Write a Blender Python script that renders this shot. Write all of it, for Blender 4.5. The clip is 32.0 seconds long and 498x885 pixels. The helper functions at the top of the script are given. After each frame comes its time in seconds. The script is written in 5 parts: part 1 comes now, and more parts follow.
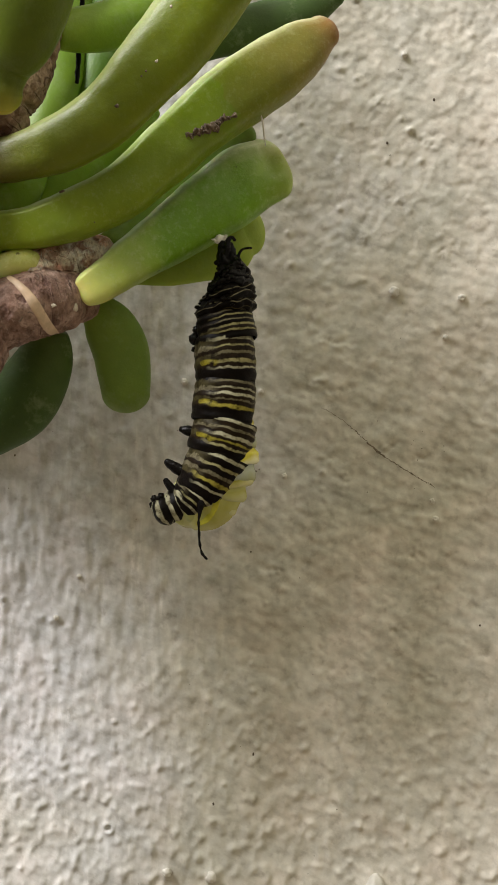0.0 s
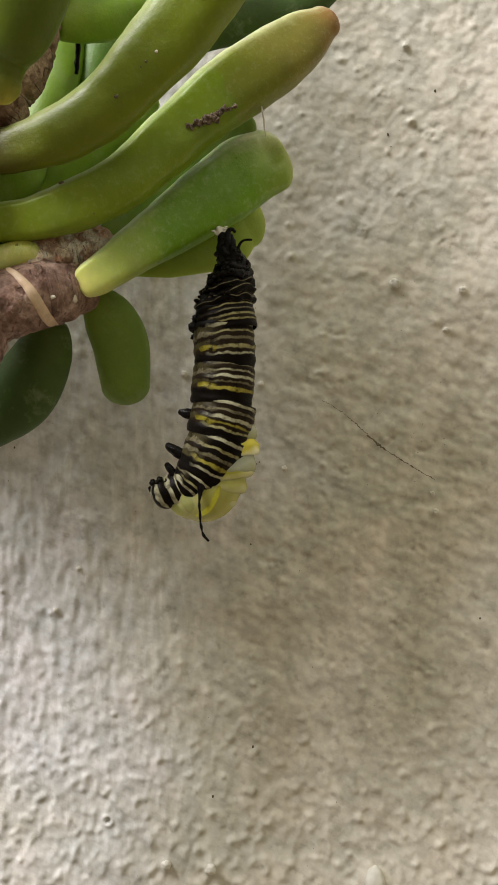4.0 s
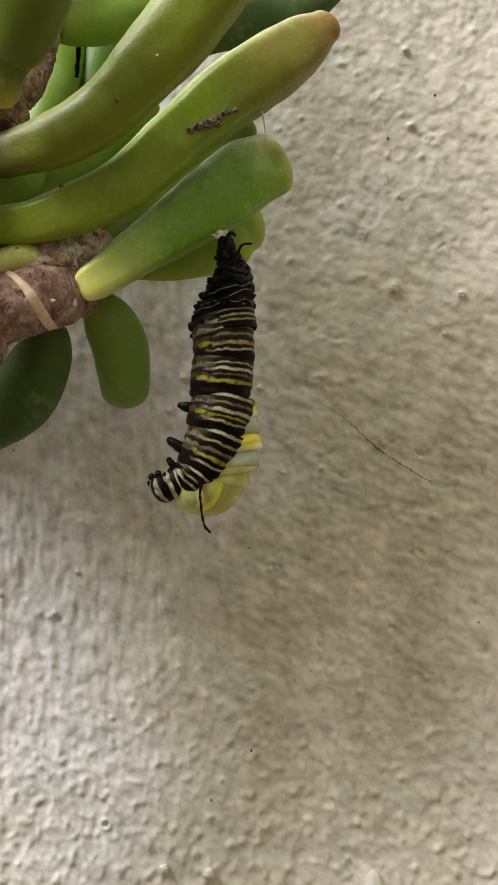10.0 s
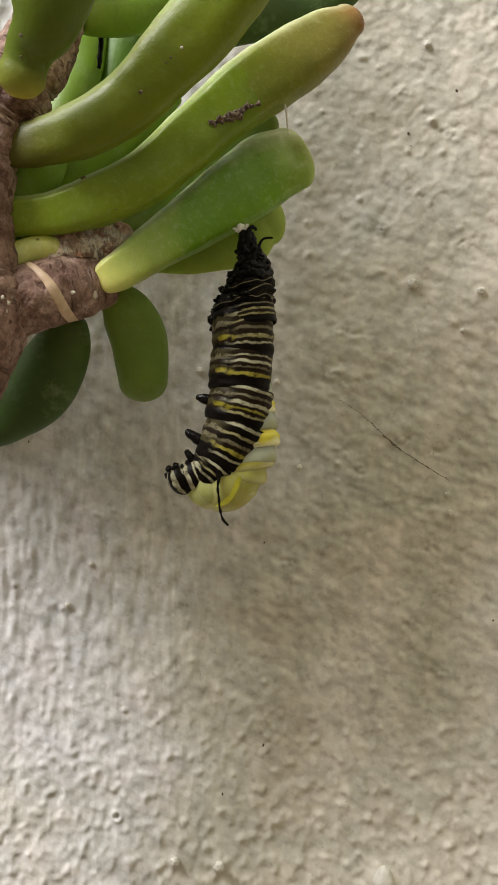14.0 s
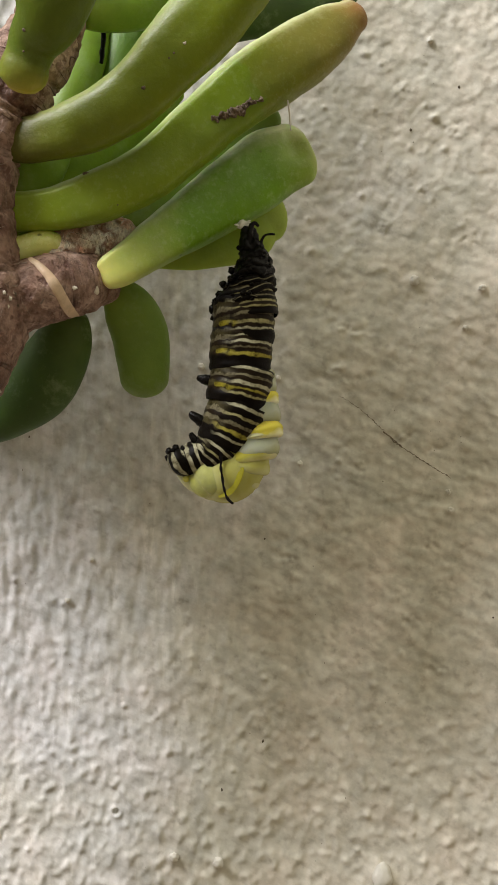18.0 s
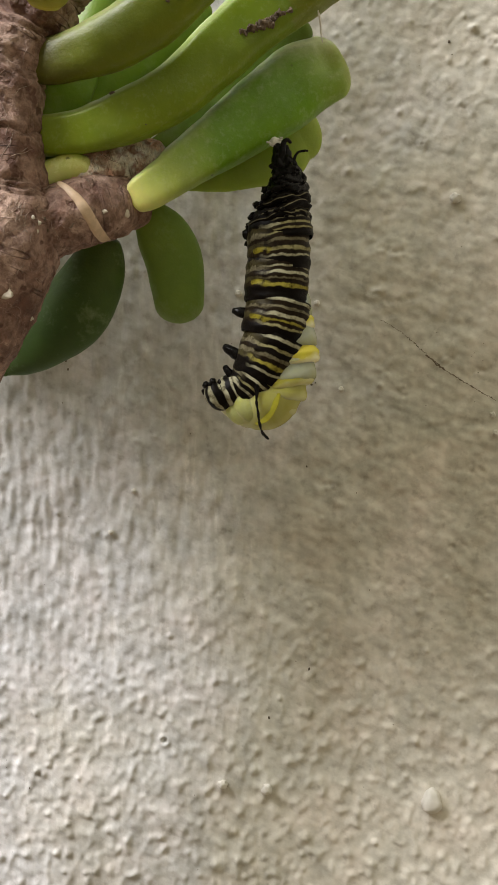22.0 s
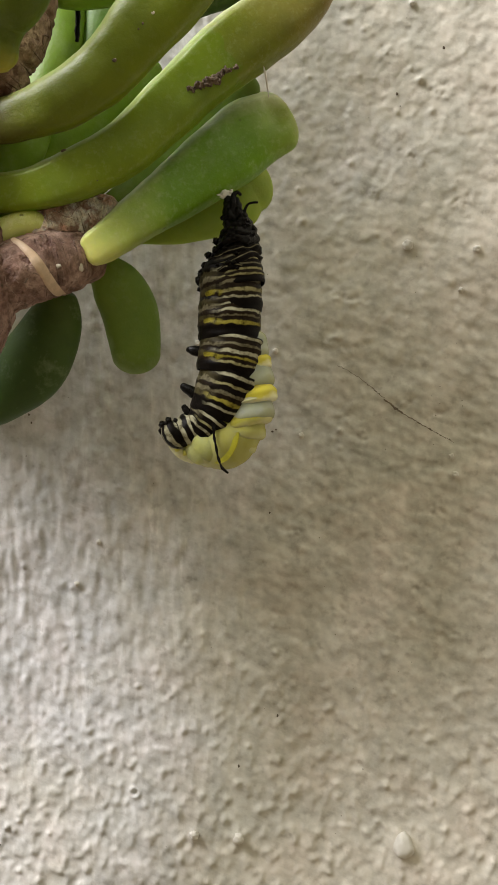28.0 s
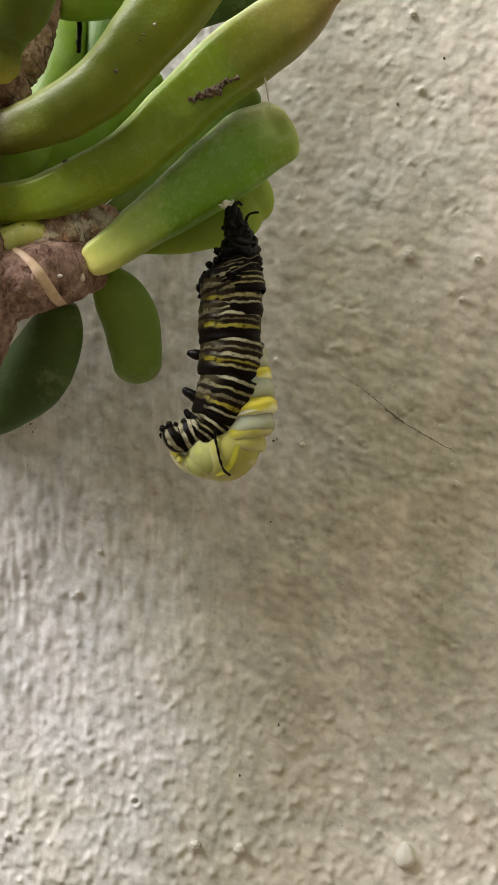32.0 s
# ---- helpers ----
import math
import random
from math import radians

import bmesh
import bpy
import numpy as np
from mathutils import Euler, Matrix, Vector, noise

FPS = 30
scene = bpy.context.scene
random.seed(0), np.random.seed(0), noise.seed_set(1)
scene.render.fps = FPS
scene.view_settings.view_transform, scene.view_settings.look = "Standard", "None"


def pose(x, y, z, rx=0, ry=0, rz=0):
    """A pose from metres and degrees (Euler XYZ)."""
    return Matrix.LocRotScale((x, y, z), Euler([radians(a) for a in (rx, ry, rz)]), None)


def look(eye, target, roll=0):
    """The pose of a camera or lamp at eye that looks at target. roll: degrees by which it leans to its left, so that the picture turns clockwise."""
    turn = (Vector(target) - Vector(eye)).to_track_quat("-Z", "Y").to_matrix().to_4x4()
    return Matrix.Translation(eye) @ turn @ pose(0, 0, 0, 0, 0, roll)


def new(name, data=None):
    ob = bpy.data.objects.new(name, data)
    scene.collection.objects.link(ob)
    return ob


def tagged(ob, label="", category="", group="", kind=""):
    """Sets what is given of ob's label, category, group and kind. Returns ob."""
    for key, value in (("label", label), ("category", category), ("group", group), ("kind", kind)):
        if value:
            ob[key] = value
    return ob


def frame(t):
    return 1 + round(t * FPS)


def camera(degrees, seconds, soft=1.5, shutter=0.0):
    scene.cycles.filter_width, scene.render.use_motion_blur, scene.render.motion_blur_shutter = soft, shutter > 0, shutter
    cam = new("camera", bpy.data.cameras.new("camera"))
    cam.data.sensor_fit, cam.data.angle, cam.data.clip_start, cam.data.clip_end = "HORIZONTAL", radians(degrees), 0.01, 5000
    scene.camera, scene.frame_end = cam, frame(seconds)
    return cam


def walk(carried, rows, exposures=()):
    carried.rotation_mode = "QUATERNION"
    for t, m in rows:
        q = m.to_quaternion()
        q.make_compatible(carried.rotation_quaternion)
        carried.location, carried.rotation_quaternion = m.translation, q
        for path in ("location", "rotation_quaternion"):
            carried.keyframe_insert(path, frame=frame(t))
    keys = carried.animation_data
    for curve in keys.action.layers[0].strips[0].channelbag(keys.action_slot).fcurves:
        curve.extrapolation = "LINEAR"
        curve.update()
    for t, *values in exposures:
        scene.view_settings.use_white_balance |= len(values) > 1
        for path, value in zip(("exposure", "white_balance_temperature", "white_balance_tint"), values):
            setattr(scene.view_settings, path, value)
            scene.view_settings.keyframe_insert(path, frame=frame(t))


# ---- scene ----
cam = camera(24.0, 32.0, soft=1.6)
PATH = [
    (0, (0.00001, -0.22493, 0.00001), (-0.02667, -0.00207, 0.01573), -0.23),
    (0.5, (-0.00002, -0.22536, 0.00027), (-0.02639, -0.00247, 0.01600), -0.14),
    (1, (-0.00046, -0.22539, 0.00021), (-0.02590, -0.00234, 0.01525), -0.08),
    (1.5, (-0.00016, -0.22445, 0.00020), (-0.02677, -0.00149, 0.01447), -0.03),
    (2, (-0.00039, -0.22458, 0.00004), (-0.02913, -0.00191, 0.01478), -0.03),
    (2.5, (-0.00077, -0.22451, 0.00015), (-0.02883, -0.00174, 0.01468), -0.06),
    (3, (-0.00087, -0.22460, 0.00026), (-0.02853, -0.00177, 0.01462), -0.04),
    (3.5, (0.00010, -0.22453, -0.00015), (-0.02688, -0.00163, 0.01440), -0.17),
    (5.5, (-0.00047, -0.22440, 0.00019), (-0.02659, -0.00133, 0.01375), -0.04),
    (6, (-0.00084, -0.22486, 0.00019), (-0.02726, -0.00185, 0.01414), 0.19),
    (6.5, (-0.00122, -0.22464, 0.00065), (-0.02742, -0.00161, 0.01461), 0.23),
    (7, (-0.00047, -0.22510, 0.00023), (-0.02626, -0.00208, 0.01520), 0.02),
    (7.5, (-0.00038, -0.22505, 0.00030), (-0.02580, -0.00200, 0.01547), 0.07),
    (8, (-0.00177, -0.22482, 0.00064), (-0.02938, -0.00203, 0.01567), 0.38),
    (8.5, (-0.00086, -0.22488, 0.00010), (-0.03031, -0.00237, 0.01573), 0.26),
    (9, (-0.00006, -0.22496, -0.00013), (-0.02932, -0.00244, 0.01582), -0.02),
    (9.5, (-0.00001, -0.22482, 0.00001), (-0.02828, -0.00216, 0.01571), -0.10),
    (10, (-0.00057, -0.22449, 0.00037), (-0.02656, -0.00148, 0.01498), -0.06),
    (10.5, (-0.00103, -0.22447, 0.00035), (-0.02611, -0.00130, 0.01427), -0.03),
    (11, (-0.00042, -0.22436, 0.00009), (-0.02544, -0.00117, 0.01362), -0.06),
    (11.5, (-0.00070, -0.22406, 0.00026), (-0.02541, -0.00078, 0.01302), -0.03),
    (12, (-0.00083, -0.22420, 0.00042), (-0.02572, -0.00092, 0.01275), 0.11),
    (12.5, (-0.00193, -0.22421, 0.00070), (-0.02760, -0.00101, 0.01293), 0.37),
    (13, (-0.00200, -0.22443, 0.00059), (-0.02833, -0.00133, 0.01328), 0.50),
    (13.5, (-0.00237, -0.22455, 0.00076), (-0.02884, -0.00149, 0.01376), 0.63),
    (14, (-0.00275, -0.22434, 0.00081), (-0.02968, -0.00135, 0.01391), 0.75),
    (14.5, (-0.00315, -0.22446, 0.00111), (-0.03027, -0.00146, 0.01390), 0.88),
    (16.5, (-0.00335, -0.22458, 0.00116), (-0.03006, -0.00153, 0.01374), 0.98),
    (17, (-0.00316, -0.22445, 0.00125), (-0.02990, -0.00139, 0.01381), 0.97),
    (17.5, (-0.00331, -0.22426, 0.00102), (-0.03011, -0.00121, 0.01350), 1.01),
    (18, (-0.00321, -0.22431, 0.00105), (-0.02983, -0.00122, 0.01319), 0.98),
    (18.5, (-0.00323, -0.22417, 0.00115), (-0.02962, -0.00103, 0.01295), 0.86),
    (19, (-0.00180, -0.22388, 0.00063), (-0.02662, -0.00056, 0.01234), 0.38),
    (19.5, (-0.00159, -0.22410, 0.00013), (-0.02495, -0.00059, 0.01109), 0.12),
    (20, (-0.00040, -0.22025, -0.00108), (-0.02759, 0.00300, 0.00553), -0.50),
    (20.5, (-0.00269, -0.21716, -0.00110), (-0.03194, 0.00591, -0.00345), -0.18),
    (21, (-0.00643, -0.21811, -0.00060), (-0.04046, 0.00424, -0.00574), 0.88),
    (21.5, (-0.00412, -0.21871, -0.00176), (-0.03989, 0.00341, -0.00503), 0.38),
    (22, (-0.00077, -0.22103, -0.00270), (-0.03786, 0.00088, -0.00062), -0.19),
    (22.5, (0.00031, -0.22271, -0.00279), (-0.03746, -0.00107, 0.00583), -0.40),
    (23, (0.00031, -0.22214, -0.00220), (-0.03679, -0.00046, 0.00821), -0.57),
    (23.5, (0.00039, -0.22211, -0.00243), (-0.03653, -0.00042, 0.00825), -0.65),
    (24, (0.00093, -0.22205, -0.00253), (-0.03612, -0.00038, 0.00800), -0.70),
    (24.5, (0.00110, -0.22193, -0.00228), (-0.03545, -0.00015, 0.00775), -0.77),
    (25, (0.00065, -0.22199, -0.00224), (-0.03564, -0.00016, 0.00774), -0.75),
    (25.5, (0.00060, -0.22173, -0.00228), (-0.03543, 0.00016, 0.00747), -0.85),
    (27.5, (0.00330, -0.22197, -0.00281), (-0.03179, -0.00001, 0.00849), -1.38),
    (28, (0.00408, -0.22215, -0.00349), (-0.03021, -0.00010, 0.00835), -1.71),
    (28.5, (0.00442, -0.22207, -0.00347), (-0.02969, 0.00001, 0.00845), -1.85),
    (29, (0.00459, -0.22192, -0.00336), (-0.02935, 0.00018, 0.00856), -1.89),
    (29.5, (0.00470, -0.22211, -0.00345), (-0.02911, 0.00001, 0.00848), -1.93),
    (30, (0.00423, -0.22213, -0.00321), (-0.02969, -0.00002, 0.00867), -1.82),
    (30.5, (0.00460, -0.22219, -0.00330), (-0.02933, -0.00010, 0.00894), -1.85),
    (31, (0.00480, -0.22255, -0.00333), (-0.02954, -0.00057, 0.00967), -1.85),
    (31.5, (0.00461, -0.22241, -0.00312), (-0.02970, -0.00044, 0.01015), -1.86),
    (32, (0.00421, -0.22239, -0.00322), (-0.03031, -0.00045, 0.01011), -1.70),
]
walk(cam, [(t, look(eye, target, roll)) for t, eye, target, roll in PATH])

# world, sun, exposure: an open shade under a bright hazy sky
SUN_EL, SUN_AZ = 45.5, -53.0
world = bpy.data.worlds.new("sky")
scene.world = world
world.use_nodes = True
wn = world.node_tree.nodes
sky = wn.new("ShaderNodeTexSky")
sky.sky_type, sky.sun_disc = "NISHITA", False
sky.sun_elevation, sky.sun_rotation = radians(SUN_EL), radians(180 + SUN_AZ)
haze = wn.new("ShaderNodeMix")
haze.data_type = "RGBA"
haze.inputs[0].default_value = 0.75
haze.inputs[7].default_value = (6.2, 5.57, 3.32, 1)
world.node_tree.links.new(sky.outputs[0], haze.inputs[6])
where = wn.new("ShaderNodeTexCoord")
height = wn.new("ShaderNodeSeparateXYZ")
world.node_tree.links.new(where.outputs["Generated"], height.inputs[0])
rise = wn.new("ShaderNodeMapRange")
rise.inputs[1].default_value, rise.inputs[2].default_value, rise.inputs[3].default_value, rise.inputs[4].default_value = 0.0, 1.0, 0.12, 2.3
world.node_tree.links.new(height.outputs[2], rise.inputs[0])
dome = wn.new("ShaderNodeMix")
dome.data_type, dome.blend_type = "RGBA", "MULTIPLY"
dome.inputs[0].default_value = 1.0
world.node_tree.links.new(haze.outputs[2], dome.inputs[6])
world.node_tree.links.new(rise.outputs[0], dome.inputs[7])
world.node_tree.links.new(dome.outputs[2], wn["Background"].inputs[0])
wn["Background"].inputs[1].default_value = 0.094
sun = new("sun", bpy.data.lights.new("sun", "SUN"))
sun.data.energy, sun.data.angle, sun.data.color = 4.65, radians(25), (0.99, 0.97, 0.975)
SUN_FROM = Vector((math.sin(radians(SUN_AZ)) * math.cos(radians(SUN_EL)), -math.cos(radians(SUN_AZ)) * math.cos(radians(SUN_EL)), math.sin(radians(SUN_EL))))
sun.matrix_world = look(SUN_FROM, (0, 0, 0))
scene.view_settings.exposure = 0.0

MM = 0.001


# ---- materials ----
def material(name, rough=0.6):
    m = bpy.data.materials.new(name)
    m.use_nodes = True
    b = m.node_tree.nodes["Principled BSDF"]
    b.inputs["Roughness"].default_value = rough
    return m, m.node_tree.nodes, m.node_tree.links, b


def ramp(nodes, stops, mode="LINEAR"):
    r = nodes.new("ShaderNodeValToRGB")
    r.color_ramp.interpolation = mode
    e = r.color_ramp.elements
    while len(e) < len(stops):
        e.new(0.5)
    for el, (p, c) in zip(e, stops):
        el.position, el.color = p, (*c, 1)
    return r


def noise_tex(nodes, links, scale, detail=4, rough=0.6, vector=None):
    n = nodes.new("ShaderNodeTexNoise")
    n.inputs["Scale"].default_value, n.inputs["Detail"].default_value, n.inputs["Roughness"].default_value = scale, detail, rough
    if vector is None:
        vector = nodes.new("ShaderNodeTexCoord").outputs["Object"]
    links.new(vector, n.inputs["Vector"])
    return n


def mix(nodes, links, a, b, fac, mode="MIX"):
    m = nodes.new("ShaderNodeMix")
    m.data_type, m.blend_type = "RGBA", mode
    for sock, v in ((m.inputs[0], fac), (m.inputs[6], a), (m.inputs[7], b)):
        if hasattr(v, "links"):
            links.new(v, sock)
        elif isinstance(v, tuple):
            sock.default_value = (*v, 1)
        else:
            sock.default_value = v
    return m.outputs[2]


def bump(nodes, links, height, strength, distance, bsdf):
    b = nodes.new("ShaderNodeBump")
    b.inputs["Strength"].default_value, b.inputs["Distance"].default_value = strength, distance
    links.new(height, b.inputs["Height"])
    links.new(b.outputs[0], bsdf.inputs["Normal"])


def split_uv(nodes, links):
    uv = nodes.new("ShaderNodeUVMap")
    s = nodes.new("ShaderNodeSeparateXYZ")
    links.new(uv.outputs[0], s.inputs[0])
    return uv, s


def calc(nodes, links, op, a, b=0.0, clamp=False):
    m = nodes.new("ShaderNodeMath")
    m.operation, m.use_clamp = op, clamp
    for sock, v in ((m.inputs[0], a), (m.inputs[1], b)):
        if hasattr(v, "links"):
            links.new(v, sock)
        else:
            sock.default_value = v
    return m.outputs[0]


def wall_paint():
    """Old off-white paint: base tone that drifts from cool to warm, left to right, soft grey blotches a few millimetres
    wide, fine grime.
    """
    m, n, l, b = material("weathered_wall_paint", 0.72)
    coarse = noise_tex(n, l, 24, 5, 0.6)
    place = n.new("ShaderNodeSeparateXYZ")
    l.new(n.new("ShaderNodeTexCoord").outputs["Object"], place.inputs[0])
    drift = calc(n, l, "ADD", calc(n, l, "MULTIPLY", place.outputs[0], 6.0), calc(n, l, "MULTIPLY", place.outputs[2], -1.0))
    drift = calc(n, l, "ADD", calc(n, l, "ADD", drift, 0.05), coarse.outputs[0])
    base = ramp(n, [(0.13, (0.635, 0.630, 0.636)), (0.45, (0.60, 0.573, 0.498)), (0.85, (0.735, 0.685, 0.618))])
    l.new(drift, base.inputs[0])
    blot = noise_tex(n, l, 300, 4, 0.6)
    br = ramp(n, [(0.34, (0.70, 0.69, 0.67)), (0.47, (0.93, 0.93, 0.92)), (0.53, (1.04, 1.04, 1.04)), (0.66, (1.18, 1.18, 1.20))])
    l.new(blot.outputs[0], br.inputs[0])
    c = mix(n, l, base.outputs[0], br.outputs[0], 0.5, "MULTIPLY")
    slant = n.new("ShaderNodeMapping")
    slant.vector_type = "TEXTURE"
    slant.inputs["Rotation"].default_value = (0, radians(24), 0)
    slant.inputs["Scale"].default_value = (2.6, 1.0, 0.8)
    l.new(n.new("ShaderNodeTexCoord").outputs["Object"], slant.inputs["Vector"])
    smear = noise_tex(n, l, 250, 6, 0.66, slant.outputs[0])
    sm = ramp(n, [(0.34, (0.70, 0.685, 0.65)), (0.5, (0.98, 0.98, 0.98)), (0.72, (1.12, 1.12, 1.12))])
    l.new(smear.outputs[0], sm.inputs[0])
    c = mix(n, l, c, sm.outputs[0], 0.55, "MULTIPLY")
    fine = noise_tex(n, l, 430, 3, 0.55)
    dirt = ramp(n, [(0.30, (0.62, 0.59, 0.55)), (0.42, (0.94, 0.93, 0.92)), (0.56, (1, 1, 1)), (0.68, (1.12, 1.12, 1.13))])
    l.new(fine.outputs[0], dirt.inputs[0])
    c = mix(n, l, c, dirt.outputs[0], 0.6, "MULTIPLY")
    hue = noise_tex(n, l, 75, 4, 0.6)
    hr = ramp(n, [(0.36, (0.95, 1.0, 1.05)), (0.5, (1, 1, 1)), (0.64, (1.05, 0.98, 0.96))])
    l.new(hue.outputs[0], hr.inputs[0])
    c = mix(n, l, c, hr.outputs[0], 0.4, "MULTIPLY")
    brush = n.new("ShaderNodeMapping")
    brush.inputs["Scale"].default_value = (1.0, 1.0, 0.16)
    l.new(n.new("ShaderNodeTexCoord").outputs["Object"], brush.inputs["Vector"])
    stroke = noise_tex(n, l, 420, 4, 0.6, brush.outputs[0])
    st = ramp(n, [(0.34, (0.80, 0.80, 0.79)), (0.46, (0.97, 0.97, 0.97)), (0.56, (1.0, 1.0, 1.0)), (0.66, (1.28, 1.28, 1.28))])
    l.new(stroke.outputs[0], st.inputs[0])
    reach = n.new("ShaderNodeMapRange")
    for slot, v in ((1, -0.040), (2, -0.028), (3, 0.5), (4, 0.0)):
        reach.inputs[slot].default_value = v
    l.new(place.outputs[0], reach.inputs[0])
    c = mix(n, l, c, st.outputs[0], reach.outputs[0], "MULTIPLY")
    patch = noise_tex(n, l, 120, 5, 0.65)
    pa = ramp(n, [(0.36, (0.80, 0.80, 0.78)), (0.5, (0.98, 0.98, 0.98)), (0.64, (1.13, 1.12, 1.13))])
    l.new(patch.outputs[0], pa.inputs[0])
    c = mix(n, l, c, pa.outputs[0], 0.6, "MULTIPLY")
    rust = noise_tex(n, l, 60, 6, 0.7)
    rr = ramp(n, [(0.62, (0, 0, 0)), (0.8, (1, 1, 1))])
    l.new(rust.outputs[0], rr.inputs[0])
    c = mix(n, l, c, (0.36, 0.27, 0.19), calc(n, l, "MULTIPLY", rr.outputs[0], 0.45))
    l.new(c, b.inputs["Base Color"])
    grain = noise_tex(n, l, 520, 3, 0.6)
    bump(n, l, grain.outputs[0], 0.09, 0.0009, b)
    return m


def leaf_skin(name, base, mid, tip, rough=0.33, bloom=0.12, base_to=0.22, sheen_dust=0.0, flush=0.80, gloss=0.33):
    """Fleshy leaf: pale at the stalk, green along, flushed at the tip, with a waxy bloom, scattered pores and an
    optional painted rim highlight.
    """
    m, n, l, b = material(name, rough)
    uv, s = split_uv(n, l)
    big = noise_tex(n, l, 90, 3, 0.5)
    along = calc(n, l, "ADD", s.outputs[1], calc(n, l, "MULTIPLY", calc(n, l, "SUBTRACT", big.outputs[0], 0.5), 0.22))
    r = ramp(n, [(base_to * 0.4, base), (base_to, tuple(0.4 * p + 0.6 * q for p, q in zip(base, mid))), (base_to + 0.2, mid), (flush, mid), (0.5 + flush * 0.54, tuple(0.55 * p + 0.45 * q for p, q in zip(mid, tip))), (1.0, tip)])
    l.new(along, r.inputs[0])
    mottle = noise_tex(n, l, 260, 4, 0.6)
    mr = ramp(n, [(0.3, (0.78, 0.80, 0.74)), (0.65, (1.1, 1.08, 1.0))])
    l.new(mottle.outputs[0], mr.inputs[0])
    c = mix(n, l, r.outputs[0], mr.outputs[0], 0.6, "MULTIPLY")
    wax = noise_tex(n, l, 140, 6, 0.75)
    wr = ramp(n, [(0.52, (0, 0, 0)), (0.78, (1, 1, 1))])
    l.new(wax.outputs[0], wr.inputs[0])
    c = mix(n, l, c, (0.45, 0.52, 0.32), calc(n, l, "MULTIPLY", wr.outputs[0], bloom))
    # rim highlight painted into the colour along the upper edge, then pale dust
    if sheen_dust:
        off = calc(n, l, "ABSOLUTE", calc(n, l, "SUBTRACT", s.outputs[0], 0.5))
        shred = noise_tex(n, l, 420, 6, 0.75)
        edge = ramp(n, [(0.28, (0, 0, 0)), (0.34, (0.4, 0.4, 0.4)), (0.38, (1, 1, 1)), (0.43, (0.8, 0.8, 0.8)), (0.5, (0.5, 0.5, 0.5))])
        l.new(calc(n, l, "ADD", off, calc(n, l, "MULTIPLY", calc(n, l, "SUBTRACT", shred.outputs[0], 0.5), 0.11)), edge.inputs[0])
        far = ramp(n, [(0.04, (0.15, 0.15, 0.15)), (0.3, (0.7, 0.7, 0.7)), (0.55, (1, 1, 1)), (0.92, (1, 1, 1)), (0.97, (0, 0, 0))])
        l.new(s.outputs[1], far.inputs[0])
        rub = noise_tex(n, l, 110, 4, 0.6)
        rubbed = ramp(n, [(0.36, (0.45, 0.45, 0.45)), (0.60, (1, 1, 1))])
        l.new(rub.outputs[0], rubbed.inputs[0])
        cover = calc(n, l, "MULTIPLY", calc(n, l, "MULTIPLY", edge.outputs[0], far.outputs[0]), rubbed.outputs[0])
        c = mix(n, l, c, (0.84, 0.90, 0.58), calc(n, l, "MULTIPLY", cover, sheen_dust))
        dust = noise_tex(n, l, 900, 4, 0.75)
        dusty = ramp(n, [(0.52, (0, 0, 0)), (0.66, (1, 1, 1))])
        l.new(dust.outputs[0], dusty.inputs[0])
        c = mix(n, l, c, (0.58, 0.64, 0.36), calc(n, l, "MULTIPLY", calc(n, l, "MULTIPLY", dusty.outputs[0], rubbed.outputs[0]), 0.20 * sheen_dust))
    spots = n.new("ShaderNodeTexVoronoi")
    spots.inputs["Scale"].default_value = 190
    l.new(n.new("ShaderNodeTexCoord").outputs["Object"], spots.inputs["Vector"])
    sr = ramp(n, [(0.05, (1, 1, 1)), (0.085, (0, 0, 0))])
    l.new(spots.outputs["Distance"], sr.inputs[0])
    keep = calc(n, l, "GREATER_THAN", mottle.outputs[0], 0.56)
    c = mix(n, l, c, (0.06, 0.045, 0.02), calc(n, l, "MULTIPLY", calc(n, l, "MULTIPLY", sr.outputs[0], keep), 0.7))
    l.new(c, b.inputs["Base Color"])
    b.inputs["Subsurface Weight"].default_value = 0.25
    b.inputs["Subsurface Radius"].default_value = (0.5, 1.0, 0.15)
    b.inputs["Subsurface Scale"].default_value = 0.002
    rr = ramp(n, [(0.3, (rough - 0.05,) * 3), (0.7, (rough + 0.2,) * 3)])
    l.new(wax.outputs[0], rr.inputs[0])
    l.new(rr.outputs[0], b.inputs["Roughness"])
    pores = noise_tex(n, l, 1500, 3, 0.6)
    bump(n, l, pores.outputs[0], 0.45, 0.00016, b)
    b.inputs["Specular IOR Level"].default_value = gloss
    return m


